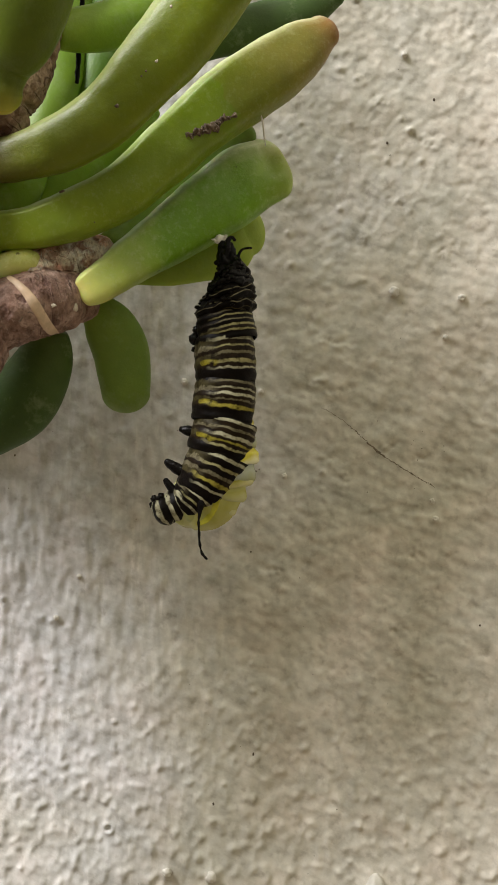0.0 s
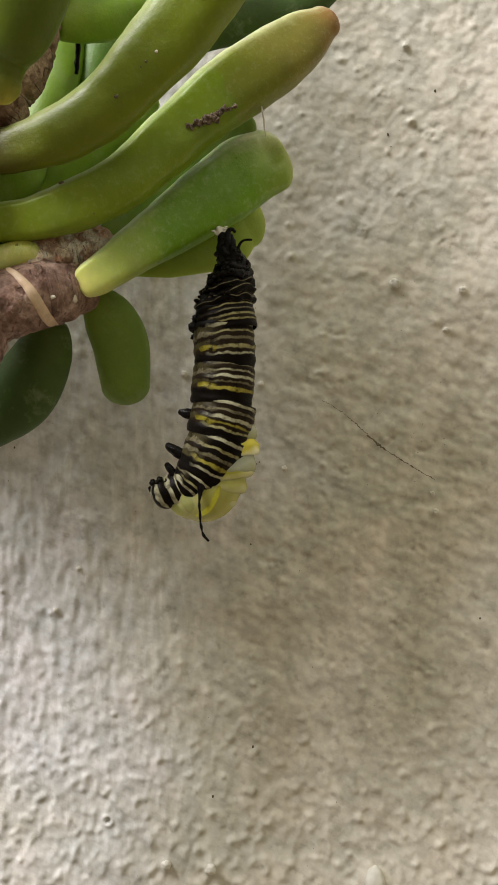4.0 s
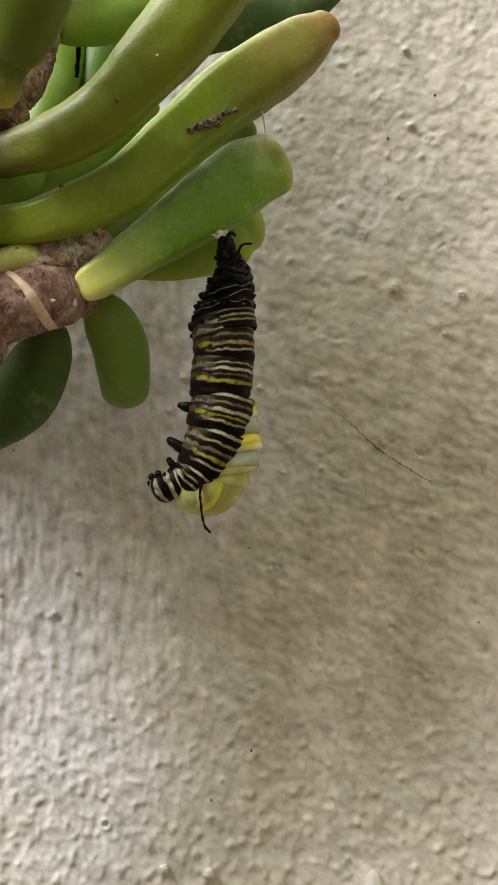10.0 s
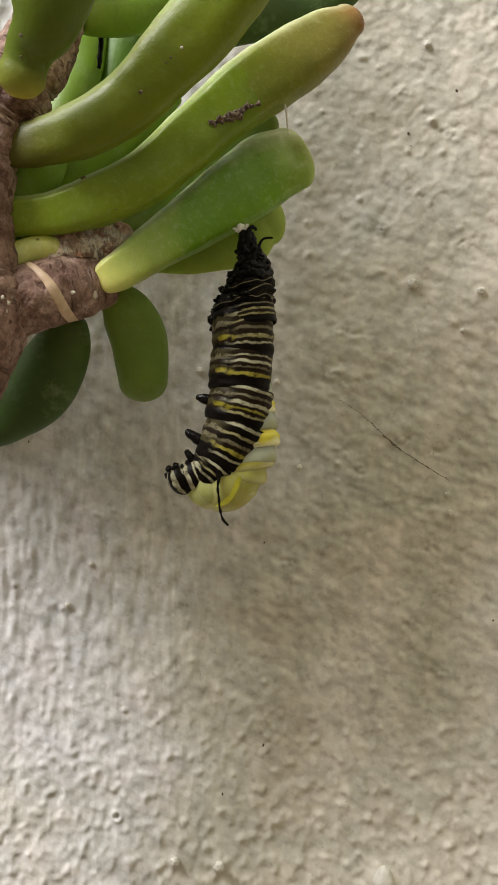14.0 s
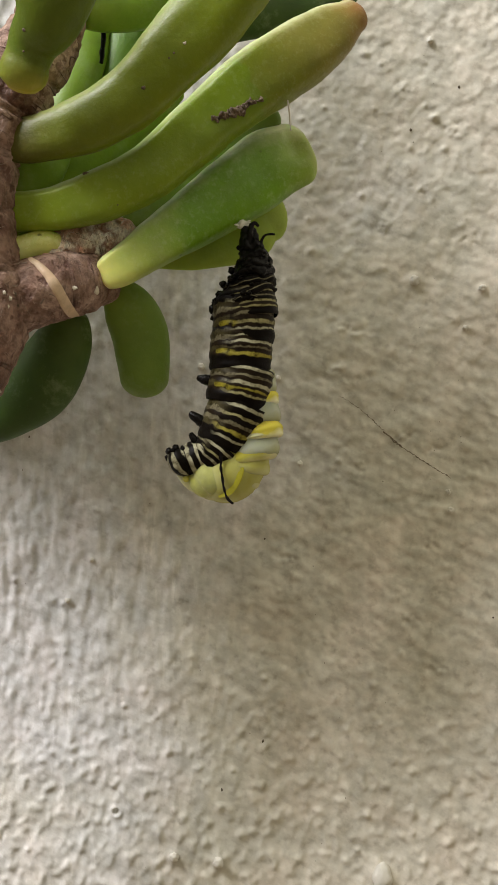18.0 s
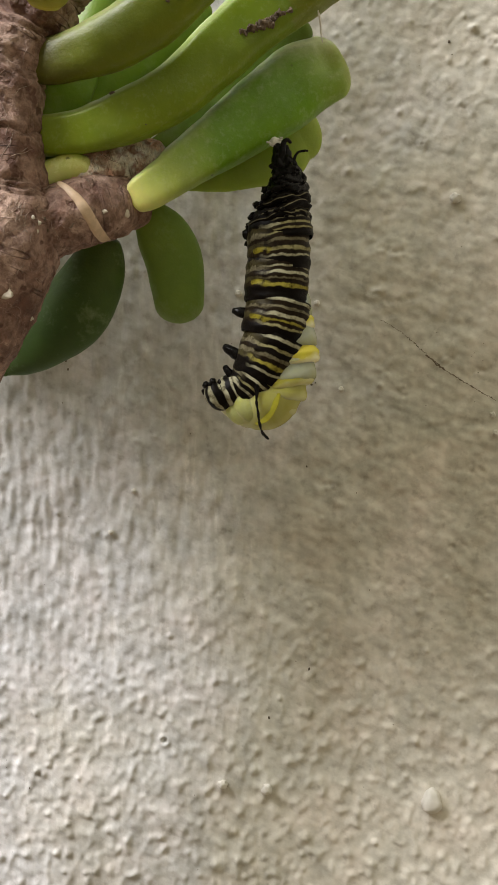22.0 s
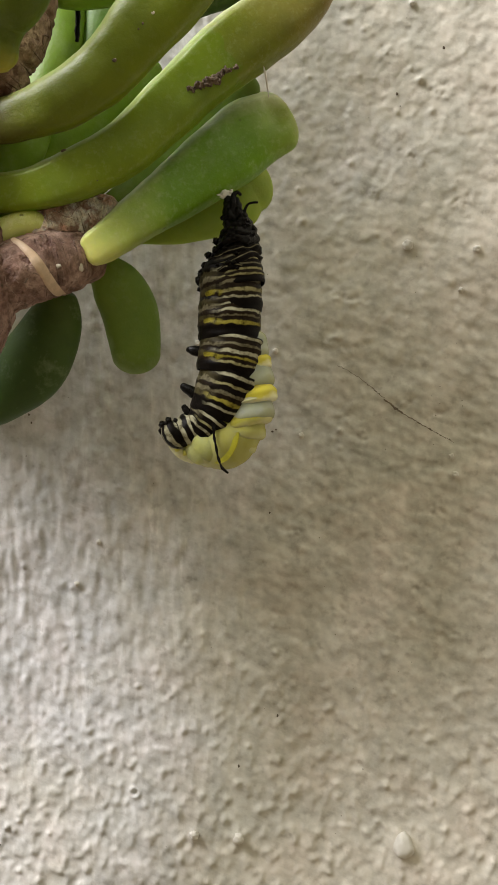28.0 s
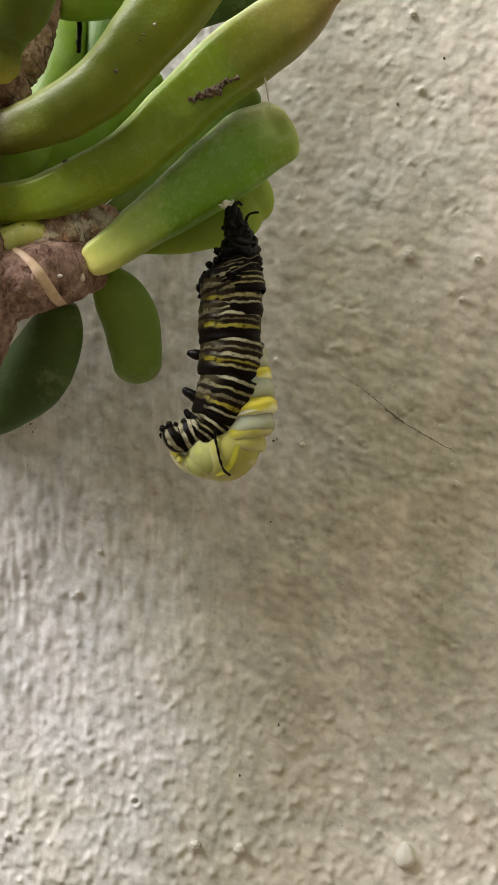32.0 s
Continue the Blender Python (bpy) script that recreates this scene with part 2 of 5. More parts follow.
def bark(name, light, fibrous=0.5):
    """Thin papery bark: taupe skin with red-brown worn patches, pale peeling edges, dark cracks round the stem."""
    m, n, l, b = material(name, 0.62)
    uv = n.new("ShaderNodeUVMap")
    tone = lambda c: tuple(min(0.8, k * v) for k, v in zip(light, c))
    big = noise_tex(n, l, 130, 4, 0.6)
    r = ramp(n, [(p, tone(c)) for p, c in ((0.36, (0.10, 0.055, 0.040)), (0.45, (0.20, 0.135, 0.105)), (0.56, (0.29, 0.215, 0.178)), (0.66, (0.46, 0.37, 0.315)))])
    l.new(big.outputs[0], r.inputs[0])
    c = r.outputs[0]
    worn = noise_tex(n, l, 160, 6, 0.72)
    wr = ramp(n, [(0.515, (0, 0, 0)), (0.56, (1, 1, 1))])
    l.new(worn.outputs[0], wr.inputs[0])
    c = mix(n, l, c, tone((0.10, 0.046, 0.03)), calc(n, l, "MULTIPLY", wr.outputs[0], 0.5))
    around = n.new("ShaderNodeMapping")
    around.inputs["Scale"].default_value = (1.3, 30.0, 1.0)
    l.new(uv.outputs[0], around.inputs["Vector"])
    rings = noise_tex(n, l, 1.0, 2, 0.6, around.outputs[0])
    crack = calc(n, l, "ABSOLUTE", calc(n, l, "SUBTRACT", rings.outputs[0], 0.5))
    cr = ramp(n, [(0.0, (1, 1, 1)), (0.012, (0, 0, 0))])
    l.new(crack, cr.inputs[0])
    part_of = noise_tex(n, l, 95, 2, 0.5)
    some = ramp(n, [(0.5, (0, 0, 0)), (0.6, (1, 1, 1))])
    l.new(part_of.outputs[0], some.inputs[0])
    dark = calc(n, l, "MULTIPLY", cr.outputs[0], some.outputs[0])
    c = mix(n, l, c, tone((0.045, 0.018, 0.011)), calc(n, l, "MULTIPLY", dark, 0.85))
    curl = noise_tex(n, l, 150, 3, 0.55)
    curl.inputs["Distortion"].default_value = 1.2
    rim = calc(n, l, "ABSOLUTE", calc(n, l, "SUBTRACT", curl.outputs[0], 0.53))
    pe = ramp(n, [(0.0, (1, 1, 1)), (0.009, (0, 0, 0))])
    l.new(rim, pe.inputs[0])
    peel = calc(n, l, "MULTIPLY", pe.outputs[0], wr.outputs[0])
    c = mix(n, l, c, tone((0.50, 0.41, 0.34)), calc(n, l, "MULTIPLY", pe.outputs[0], fibrous * 0.7))
    fine = noise_tex(n, l, 620, 6, 0.7)
    fr = ramp(n, [(0.34, (0.50, 0.45, 0.42)), (0.5, (0.95, 0.94, 0.93)), (0.66, (1.28, 1.27, 1.26))])
    l.new(fine.outputs[0], fr.inputs[0])
    c = mix(n, l, c, fr.outputs[0], 1.0, "MULTIPLY")
    pits = noise_tex(n, l, 480, 2, 0.5)
    pr = ramp(n, [(0.60, (0, 0, 0)), (0.67, (1, 1, 1))])
    l.new(pits.outputs[0], pr.inputs[0])
    c = mix(n, l, c, tone((0.06, 0.022, 0.014)), calc(n, l, "MULTIPLY", pr.outputs[0], 0.7))
    l.new(c, b.inputs["Base Color"])
    h = calc(n, l, "ADD", calc(n, l, "MULTIPLY", fine.outputs[0], 0.55), calc(n, l, "MULTIPLY", worn.outputs[0], 0.45))
    h = calc(n, l, "SUBTRACT", calc(n, l, "ADD", h, calc(n, l, "MULTIPLY", peel, 0.25)), calc(n, l, "ADD", calc(n, l, "MULTIPLY", dark, 0.35), calc(n, l, "MULTIPLY", pr.outputs[0], 0.2)))
    bump(n, l, h, 0.85, 0.0014, b)
    b.inputs["Specular IOR Level"].default_value = 0.4
    return m


def striped_skin(name, stripes, belly=None, patch=None):
    """Banded larval skin; crisp bands follow the body's rings, the belly side is duller with yellow blotches."""
    m, n, l, b = material(name, 0.42)
    b.inputs["Specular IOR Level"].default_value = 0.08
    uv, s = split_uv(n, l)
    wob = noise_tex(n, l, 170, 2, 0.5)
    fine = noise_tex(n, l, 1500, 4, 0.7)
    worn = noise_tex(n, l, 620, 3, 0.6)
    v = calc(n, l, "ADD", s.outputs[1], calc(n, l, "MULTIPLY", calc(n, l, "SUBTRACT", wob.outputs[0], 0.5), 0.24))
    v = calc(n, l, "ADD", v, calc(n, l, "MULTIPLY", calc(n, l, "SUBTRACT", worn.outputs[0], 0.5), 0.085))
    r = ramp(n, stripes, "LINEAR")
    l.new(v, r.inputs[0])
    c = r.outputs[0]
    turn = calc(n, l, "ADD", s.outputs[0], calc(n, l, "MULTIPLY", calc(n, l, "SUBTRACT", wob.outputs[0], 0.5), 0.12))
    off = calc(n, l, "ABSOLUTE", calc(n, l, "SUBTRACT", turn, 0.5))
    if belly:
        q = ramp(n, belly, "LINEAR")
        l.new(calc(n, l, "ADD", v, calc(n, l, "MULTIPLY", calc(n, l, "SUBTRACT", worn.outputs[0], 0.5), 0.16)), q.inputs[0])
        side = ramp(n, [(0.165, (1, 1, 1)), (0.25, (0, 0, 0))])
        l.new(off, side.inputs[0])
        c = mix(n, l, c, q.outputs[0], side.outputs[0])
    if patch:
        near = calc(n, l, "ADD", calc(n, l, "POWER", calc(n, l, "DIVIDE", calc(n, l, "SUBTRACT", off, 0.18), 0.06), 2.0), calc(n, l, "POWER", calc(n, l, "DIVIDE", calc(n, l, "SUBTRACT", v, patch), 0.075), 2.0))
        spot = ramp(n, [(0.2, (1, 1, 1)), (1.1, (0, 0, 0))])
        l.new(calc(n, l, "ADD", near, calc(n, l, "MULTIPLY", calc(n, l, "SUBTRACT", worn.outputs[0], 0.5), 3.2)), spot.inputs[0])
        c = mix(n, l, c, (0.34, 0.30, 0.03), calc(n, l, "MULTIPLY", spot.outputs[0], 0.75))
    faded = ramp(n, [(0.36, (0.30, 0.26, 0.20)), (0.50, (0.92, 0.90, 0.86)), (0.68, (1.2, 1.2, 1.2))])
    l.new(worn.outputs[0], faded.inputs[0])
    c = mix(n, l, c, faded.outputs[0], 0.8, "MULTIPLY")
    pinch = n.new("ShaderNodeMapping")
    pinch.inputs["Scale"].default_value = (22.0, 3.0, 1.0)
    l.new(uv.outputs[0], pinch.inputs["Vector"])
    crease = noise_tex(n, l, 1.0, 3, 0.6, pinch.outputs[0])
    cr = ramp(n, [(0.34, (0.22, 0.19, 0.14)), (0.44, (1, 1, 1))])
    l.new(crease.outputs[0], cr.inputs[0])
    c = mix(n, l, c, cr.outputs[0], 0.7, "MULTIPLY")
    fr = ramp(n, [(0.3, (0.72, 0.70, 0.66)), (0.65, (1.1, 1.1, 1.08))])
    l.new(fine.outputs[0], fr.inputs[0])
    c = mix(n, l, c, fr.outputs[0], 0.5, "MULTIPLY")
    l.new(c, b.inputs["Base Color"])
    bump(n, l, fine.outputs[0], 0.4, 0.0002, b)
    return m


def plain(name, color, rough, scale=300, spread=0.35, sss=0.0, relief=0.0002):
    m, n, l, b = material(name, rough)
    t = noise_tex(n, l, scale, 5, 0.65)
    r = ramp(n, [(0.3, tuple(c * (1 - spread) for c in color)), (0.7, tuple(min(1, c * (1 + spread)) for c in color))])
    l.new(t.outputs[0], r.inputs[0])
    l.new(r.outputs[0], b.inputs["Base Color"])
    if sss:
        b.inputs["Subsurface Weight"].default_value = sss
        b.inputs["Subsurface Radius"].default_value = (1.0, 0.9, 0.3)
        b.inputs["Subsurface Scale"].default_value = 0.0015
    bump(n, l, t.outputs[0], 0.5, relief, b)
    if sss:
        b.inputs["Specular IOR Level"].default_value = 0.22
    return m


DARK, BROWN, WHITE, YELLOW, GREY = (0.0045, 0.003, 0.002), (0.017, 0.011, 0.0055), (0.38, 0.37, 0.26), (0.29, 0.255, 0.045), (0.15, 0.135, 0.085)


def bands(*items):
    """Colour stops for a row of bands (end position, colour), with narrow soft joints."""
    stops, p = [], 0.0
    for end, c in items:
        cut = 0.008 if max(c) < 0.1 else 0.008 + 0.07 * (end - p)
        stops += [(min(p + cut, 1), c), (max(end - cut, 0), c)]
        p = end
    return stops


WALL = wall_paint()
BARK = bark("peeling_bark", (1.27, 1.13, 1.10))
# pinkish bark of the stub, lightened further in place of light missing under the leaf
BARK_PALE_LIT = bark("pinkish_lit_bark", (3.8, 3.35, 3.4), 0.9)
# olive leaf: stalk end darkened in the colour to stand for shade there
LEAF_OLIVE = leaf_skin("olive_leaf", (0.095, 0.095, 0.008), (0.160, 0.212, 0.002), (0.20, 0.235, 0.004), 0.36, bloom=0.04, gloss=0.40, base_to=0.22, sheen_dust=0.3)
LEAF_FLUSHED = leaf_skin("flushed_leaf", (0.22, 0.305, 0.012), (0.148, 0.222, 0.002), (0.27, 0.115, 0.035), 0.36, bloom=0.04, gloss=0.40, sheen_dust=0.6, flush=0.52, base_to=0.40)
LEAF_FRESH = leaf_skin("fresh_leaf", (0.82, 0.82, 0.26), (0.148, 0.310, 0.008), (0.40, 0.44, 0.11), 0.32, 0.2, base_to=0.24, sheen_dust=1.0, flush=0.68, gloss=0.45)
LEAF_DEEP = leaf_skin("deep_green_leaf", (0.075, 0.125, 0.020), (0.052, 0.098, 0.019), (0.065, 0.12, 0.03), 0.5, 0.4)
LEAF_MID = leaf_skin("mid_green_leaf", (0.19, 0.29, 0.030), (0.150, 0.235, 0.034), (0.16, 0.24, 0.036), 0.45, 0.25)
LEAF_SAGE = leaf_skin("sage_leaf", (0.180, 0.276, 0.039), (0.138, 0.265, 0.042), (0.159, 0.265, 0.046), 0.34, 0.45)
LEAF_LIME = leaf_skin("lime_leaf", (0.24, 0.35, 0.040), (0.205, 0.345, 0.030), (0.25, 0.36, 0.045), 0.36, 0.3)
LEAF_PALE = leaf_skin("pale_lime_leaf", (0.33, 0.42, 0.055), (0.30, 0.40, 0.05), (0.33, 0.42, 0.065), 0.5)
LEAF_BUD = leaf_skin("pale_bud", (0.74, 0.74, 0.30), (0.66, 0.70, 0.20), (0.70, 0.70, 0.26), 0.2, bloom=0.3, gloss=0.9)
LEAF_NEAR = leaf_skin("near_leaf", (0.47, 0.42, 0.06), (0.095, 0.138, 0.005), (0.10, 0.14, 0.006), 0.42, base_to=0.17)
BARK_FLAKE = plain("bark_flake", (0.27, 0.20, 0.16), 0.85, 600, 0.5)
FIBRE = plain("torn_bark_fibre", (0.36, 0.27, 0.22), 0.75, 900, 0.6)
SCAR = plain("leaf_scar", (0.60, 0.44, 0.30), 0.55, 500, 0.2)
BLACK = plain("black_larval_skin", (0.004, 0.0032, 0.003), 0.2, 900, 0.6, 0, 0.0005)
BLACK.node_tree.nodes["Principled BSDF"].inputs["Specular IOR Level"].default_value = 0.14
SILK = plain("silk", (0.80, 0.78, 0.74), 0.5, 800, 0.1)
PUPA = plain("pupal_skin", (0.43, 0.45, 0.17), 0.28, 330, 0.2, 0.7)
PUPA_YELLOW = plain("yellow_pupal_skin", (0.60, 0.575, 0.13), 0.28, 330, 0.25, 0.6)
PUPA_OLIVE = plain("olive_pupal_skin", (0.40, 0.37, 0.035), 0.3, 330, 0.25, 0.7)
PUPA_RIM = plain("pale_pupal_rim", (0.62, 0.62, 0.36), 0.3, 330, 0.25, 0.6)
PAINT = plain("thick_white_paint", (0.68, 0.655, 0.605), 0.6, 300, 0.12, 0, 0.0001)
TWIG = plain("dry_twig", (0.13, 0.092, 0.06), 0.8, 900, 0.85, 0, 0.0008)
SOIL = plain("soil", (0.13, 0.10, 0.06), 0.95, 60, 0.5, 0, 0.01)
SPECK = plain("dark_grit", (0.11, 0.085, 0.06), 0.9, 900, 0.4)
CRACK = plain("crack_shade", (0.165, 0.13, 0.095), 0.9, 900, 0.5)
CRUMB = plain("pale_crumb", (0.62, 0.56, 0.47), 0.8, 900, 0.2)

from mathutils.bvhtree import BVHTree


# ---- mesh builders ----
def mesh_of(name, verts, faces, mats, uvs=None, smooth=True, slots=None):
    me = bpy.data.meshes.new(name)
    me.from_pydata([tuple(v) for v in verts], [], faces)
    for m in mats if isinstance(mats, (list, tuple)) else [mats]:
        me.materials.append(m)
    if uvs is not None:
        layer = me.uv_layers.new(name="UVMap")
        index = np.empty(len(me.loops), dtype=np.int32)
        me.loops.foreach_get("vertex_index", index)
        layer.data.foreach_set("uv", np.asarray(uvs, dtype=np.float32)[index].ravel())
    me.polygons.foreach_set("use_smooth", [smooth] * len(me.polygons))
    if slots is not None:
        me.polygons.foreach_set("material_index", slots)
    me.update()
    return me


def child(name, me, parent, label="", place=None):
    ob = new(name, me)
    ob.parent = parent
    if place is not None:
        ob.matrix_basis = place
    return tagged(ob, label)


def spline(points, t):
    """Catmull-Rom through rows of numbers, t from 0 to 1."""
    p = np.asarray(points, float)
    f = t * (len(p) - 1)
    i = min(int(f), len(p) - 2)
    f -= i
    a, b, c, d = p[max(i - 1, 0)], p[i], p[i + 1], p[min(i + 2, len(p) - 1)]
    return 0.5 * (2 * b + (c - a) * f + (2 * a - 5 * b + 4 * c - d) * f * f + (3 * b - a - 3 * c + d) * f**3)


def loft(rings, close_start=True, close_end=True, wrap=True):
    """Skin over rings of points; returns vertices, faces and (round, along) coordinates."""
    n = len(rings[0])
    verts = [p for ring in rings for p in ring]
    uvs = [(j / n, i / (len(rings) - 1)) for i in range(len(rings)) for j in range(n)]
    faces = [(i * n + j, i * n + (j + 1) % n, (i + 1) * n + (j + 1) % n, (i + 1) * n + j) for i in range(len(rings) - 1) for j in range(n if wrap else n - 1)]
    if wrap and close_start:
        faces.append(tuple(range(n - 1, -1, -1)))
    if wrap and close_end:
        faces.append(tuple((len(rings) - 1) * n + j for j in range(n)))
    return verts, faces, uvs


def tube_rings(axis, along=34, around=22, flat=0.85, lumps=0.0, seed=0.0, tip="round", twist=0.0, lump_size=4.0, grooves=(), square=1.0, crest=0.0):
    """Rings of a rounded body along an axis of rows (x, y, z, half width) in mm; flat: depth over width."""
    rings = []
    n = along
    pts = [spline(axis, i / (n - 1)) for i in range(n)]
    extra = []
    if tip in ("round", "cup"):
        end, before = pts[-1], pts[-3]
        d = Vector(end[:3]) - Vector(before[:3])
        d.normalize()
        w = end[3]
        if tip == "round":
            for k in range(1, 8):
                a = k / 8 * math.pi / 2
                q = Vector(end[:3]) + d * w * math.sin(a) * 0.8
                extra.append(np.array([*q, w * math.cos(a)]))
            extra.append(np.array([*(Vector(end[:3]) + d * w * 0.8), w * 0.04]))
        else:
            for out, r in [(0.62 * math.sin(k / 11 * math.pi / 2), max(0.03, math.cos(k / 11 * math.pi / 2)) ** 0.75) for k in range(1, 12)]:
                extra.append(np.array([*(Vector(end[:3]) + d * w * out), w * r]))
            hollow, inward, wide = Vector(end[:3]) + d * w * 0.2 + Vector((0, -0.45 * w, 0.05 * w)), Vector((0.25, -1, 0)).normalized(), 0.5 * w
        pts = pts + extra
    start = pts[0]
    d0 = Vector(pts[0][:3]) - Vector(pts[2][:3])
    d0.normalize()
    head = [np.array([*(Vector(start[:3]) + d0 * start[3] * f), start[3] * r]) for f, r in ((0.32, 0.1), (0.28, 0.55), (0.16, 0.88))]
    pts = head + pts
    total = len(pts)
    for i, p in enumerate(pts):
        a, b = pts[max(i - 1, 0)], pts[min(i + 1, total - 1)]
        t = (Vector(b[:3]) - Vector(a[:3])).normalized()
        side = t.cross(Vector((0, 1, 0))).normalized()
        deep = side.cross(t).normalized()
        if twist:
            q = Matrix.Rotation(radians(twist), 3, t)
            side, deep = q @ side, q @ deep
        c = Vector(p[:3])
        ring = []
        for j in range(around):
            a = 2 * math.pi * j / around
            ca, sa = math.cos(a), math.sin(a)
            if square != 1.0:
                far = min(1.0, max(0.0, ((i - 3) / n - 0.7) / 0.3))
                sq = square + (1 - square) * far
                ca, sa = math.copysign(abs(ca) ** sq, ca), math.copysign(abs(sa) ** sq, sa)
            v = side * ca * p[3] + deep * sa * p[3] * flat
            if crest and sa < 0:
                lean = (ca + 1) / 1.6 if ca < 0.6 else (1 - ca) / 0.4
                v = v - deep * (crest * p[3] * lean * min(1.0, -2.5 * sa) * (1 - min(1.0, max(0.0, ((i - 3) / n - 0.7) / 0.3))))
            q = c + v
            if tip == "cup":
                q = q - inward * (0.5 * wide * math.exp(-(((q - hollow).length / wide) ** 2) * 1.6))
            if lumps:
                k = noise.noise(q / lump_size + Vector((seed, 0, 0))) + 0.5 * noise.noise(q / lump_size * 2.7 + Vector((0, seed, 0)))
                q = q + v.normalized() * lumps * k if v.length > 1e-6 else q
            for where, wide, deepness in grooves:
                f = (i - 3) / max(1, n - 1) - where + 0.012 * noise.noise(q / 5.0)
                q = q - v.normalized() * deepness * math.exp(-((f / wide) ** 2)) * (0.7 + 0.6 * noise.noise(q / 3.0))
            ring.append(q * MM)
        rings.append(ring)
    return rings


def blob(radius, seed, rough=0.25, rings=8, around=10, squash=(1, 1, 1)):
    """A small uneven lump, in metres."""
    out = []
    for i in range(rings + 1):
        a = math.pi * i / rings
        row = []
        for j in range(around):
            b = 2 * math.pi * j / around
            v = Vector((math.sin(a) * math.cos(b), math.sin(a) * math.sin(b), math.cos(a)))
            k = 1 + rough * noise.noise(v * 1.7 + Vector((seed, seed * 0.7, 0)))
            row.append(Vector((v.x * squash[0], v.y * squash[1], v.z * squash[2])) * radius * k)
        out.append(row)
    return loft(out, False, False)


# ---- the wall ----
PIMPLES = [(3.9, 91.1, 0.8, 0.7), (1.4, 44.6, 1.3, 1.0), (-34.3, -66.4, 1.3, 1.3), (-42.8, -65.8, 1.1, 0.9), (8.5, 0.9, 0.8, 0.7), (8.0, 4.3, 0.7, 0.5), (-39.5, 27.9, 0.8, 0.7), (-24.5, 25.7, 0.7, 0.6),
           (-3.5, -67.2, 2.3, 0.9), (14.2, 43.0, 0.9, 0.6), (11.0, 35.5, 0.7, 0.5), (-20.0, 9.3, 0.7, 0.6), (-60.5, -10.0, 0.6, 0.5), (-65.0, -18.0, 0.7, 0.5), (-49.5, 52.0, 0.8, 0.6)]
CRUSTS = [(-11.5, 34.8, 1.6), (9.5, 36.6, 0.8), (-13.0, 27.5, 0.8), (-9.5, 25.9, 1.5), (-0.4, 14.3, 0.8), (-12.3, 12.0, 1.0), (-8.5, 9.0, 0.9), (5.8, 12.5, 1.0), (4.5, -6.0, 1.3), (6.0, -29.0, 1.0), (-22.0, -9.0, 0.9),
          (3.0, 62.0, 1.2), (9.0, 74.0, 1.4), (-5.0, 55.0, 1.0), (12.0, 52.0, 1.2), (-2.0, 82.0, 1.3), (1.0, -20.0, 1.1), (-14.0, -24.0, 1.0)]


STEP = 0.32
XS, ZS = np.arange(-98, 36, STEP), np.arange(-106, 118, STEP)


def grain(seed, a, b=None, turn=0.0, wide=3.2):
    """Smooth noise over the near stretch with swells a by b mm wide, leaning by turn, of unit spread."""
    b = b or a
    white = np.random.default_rng(seed).standard_normal((len(XS), len(ZS)))
    fx, fz = np.meshgrid(np.fft.fftfreq(len(XS), STEP), np.fft.fftfreq(len(ZS), STEP), indexing="ij")
    u, v = math.cos(turn) * fx + math.sin(turn) * fz, -math.sin(turn) * fx + math.cos(turn) * fz
    q = 2 * math.pi**2 * ((a * u) ** 2 + (b * v) ** 2)
    out = np.fft.ifft2(np.fft.fft2(white) * np.exp(-q) * (1 - np.exp(-q * wide**2))).real
    return out / out.std()


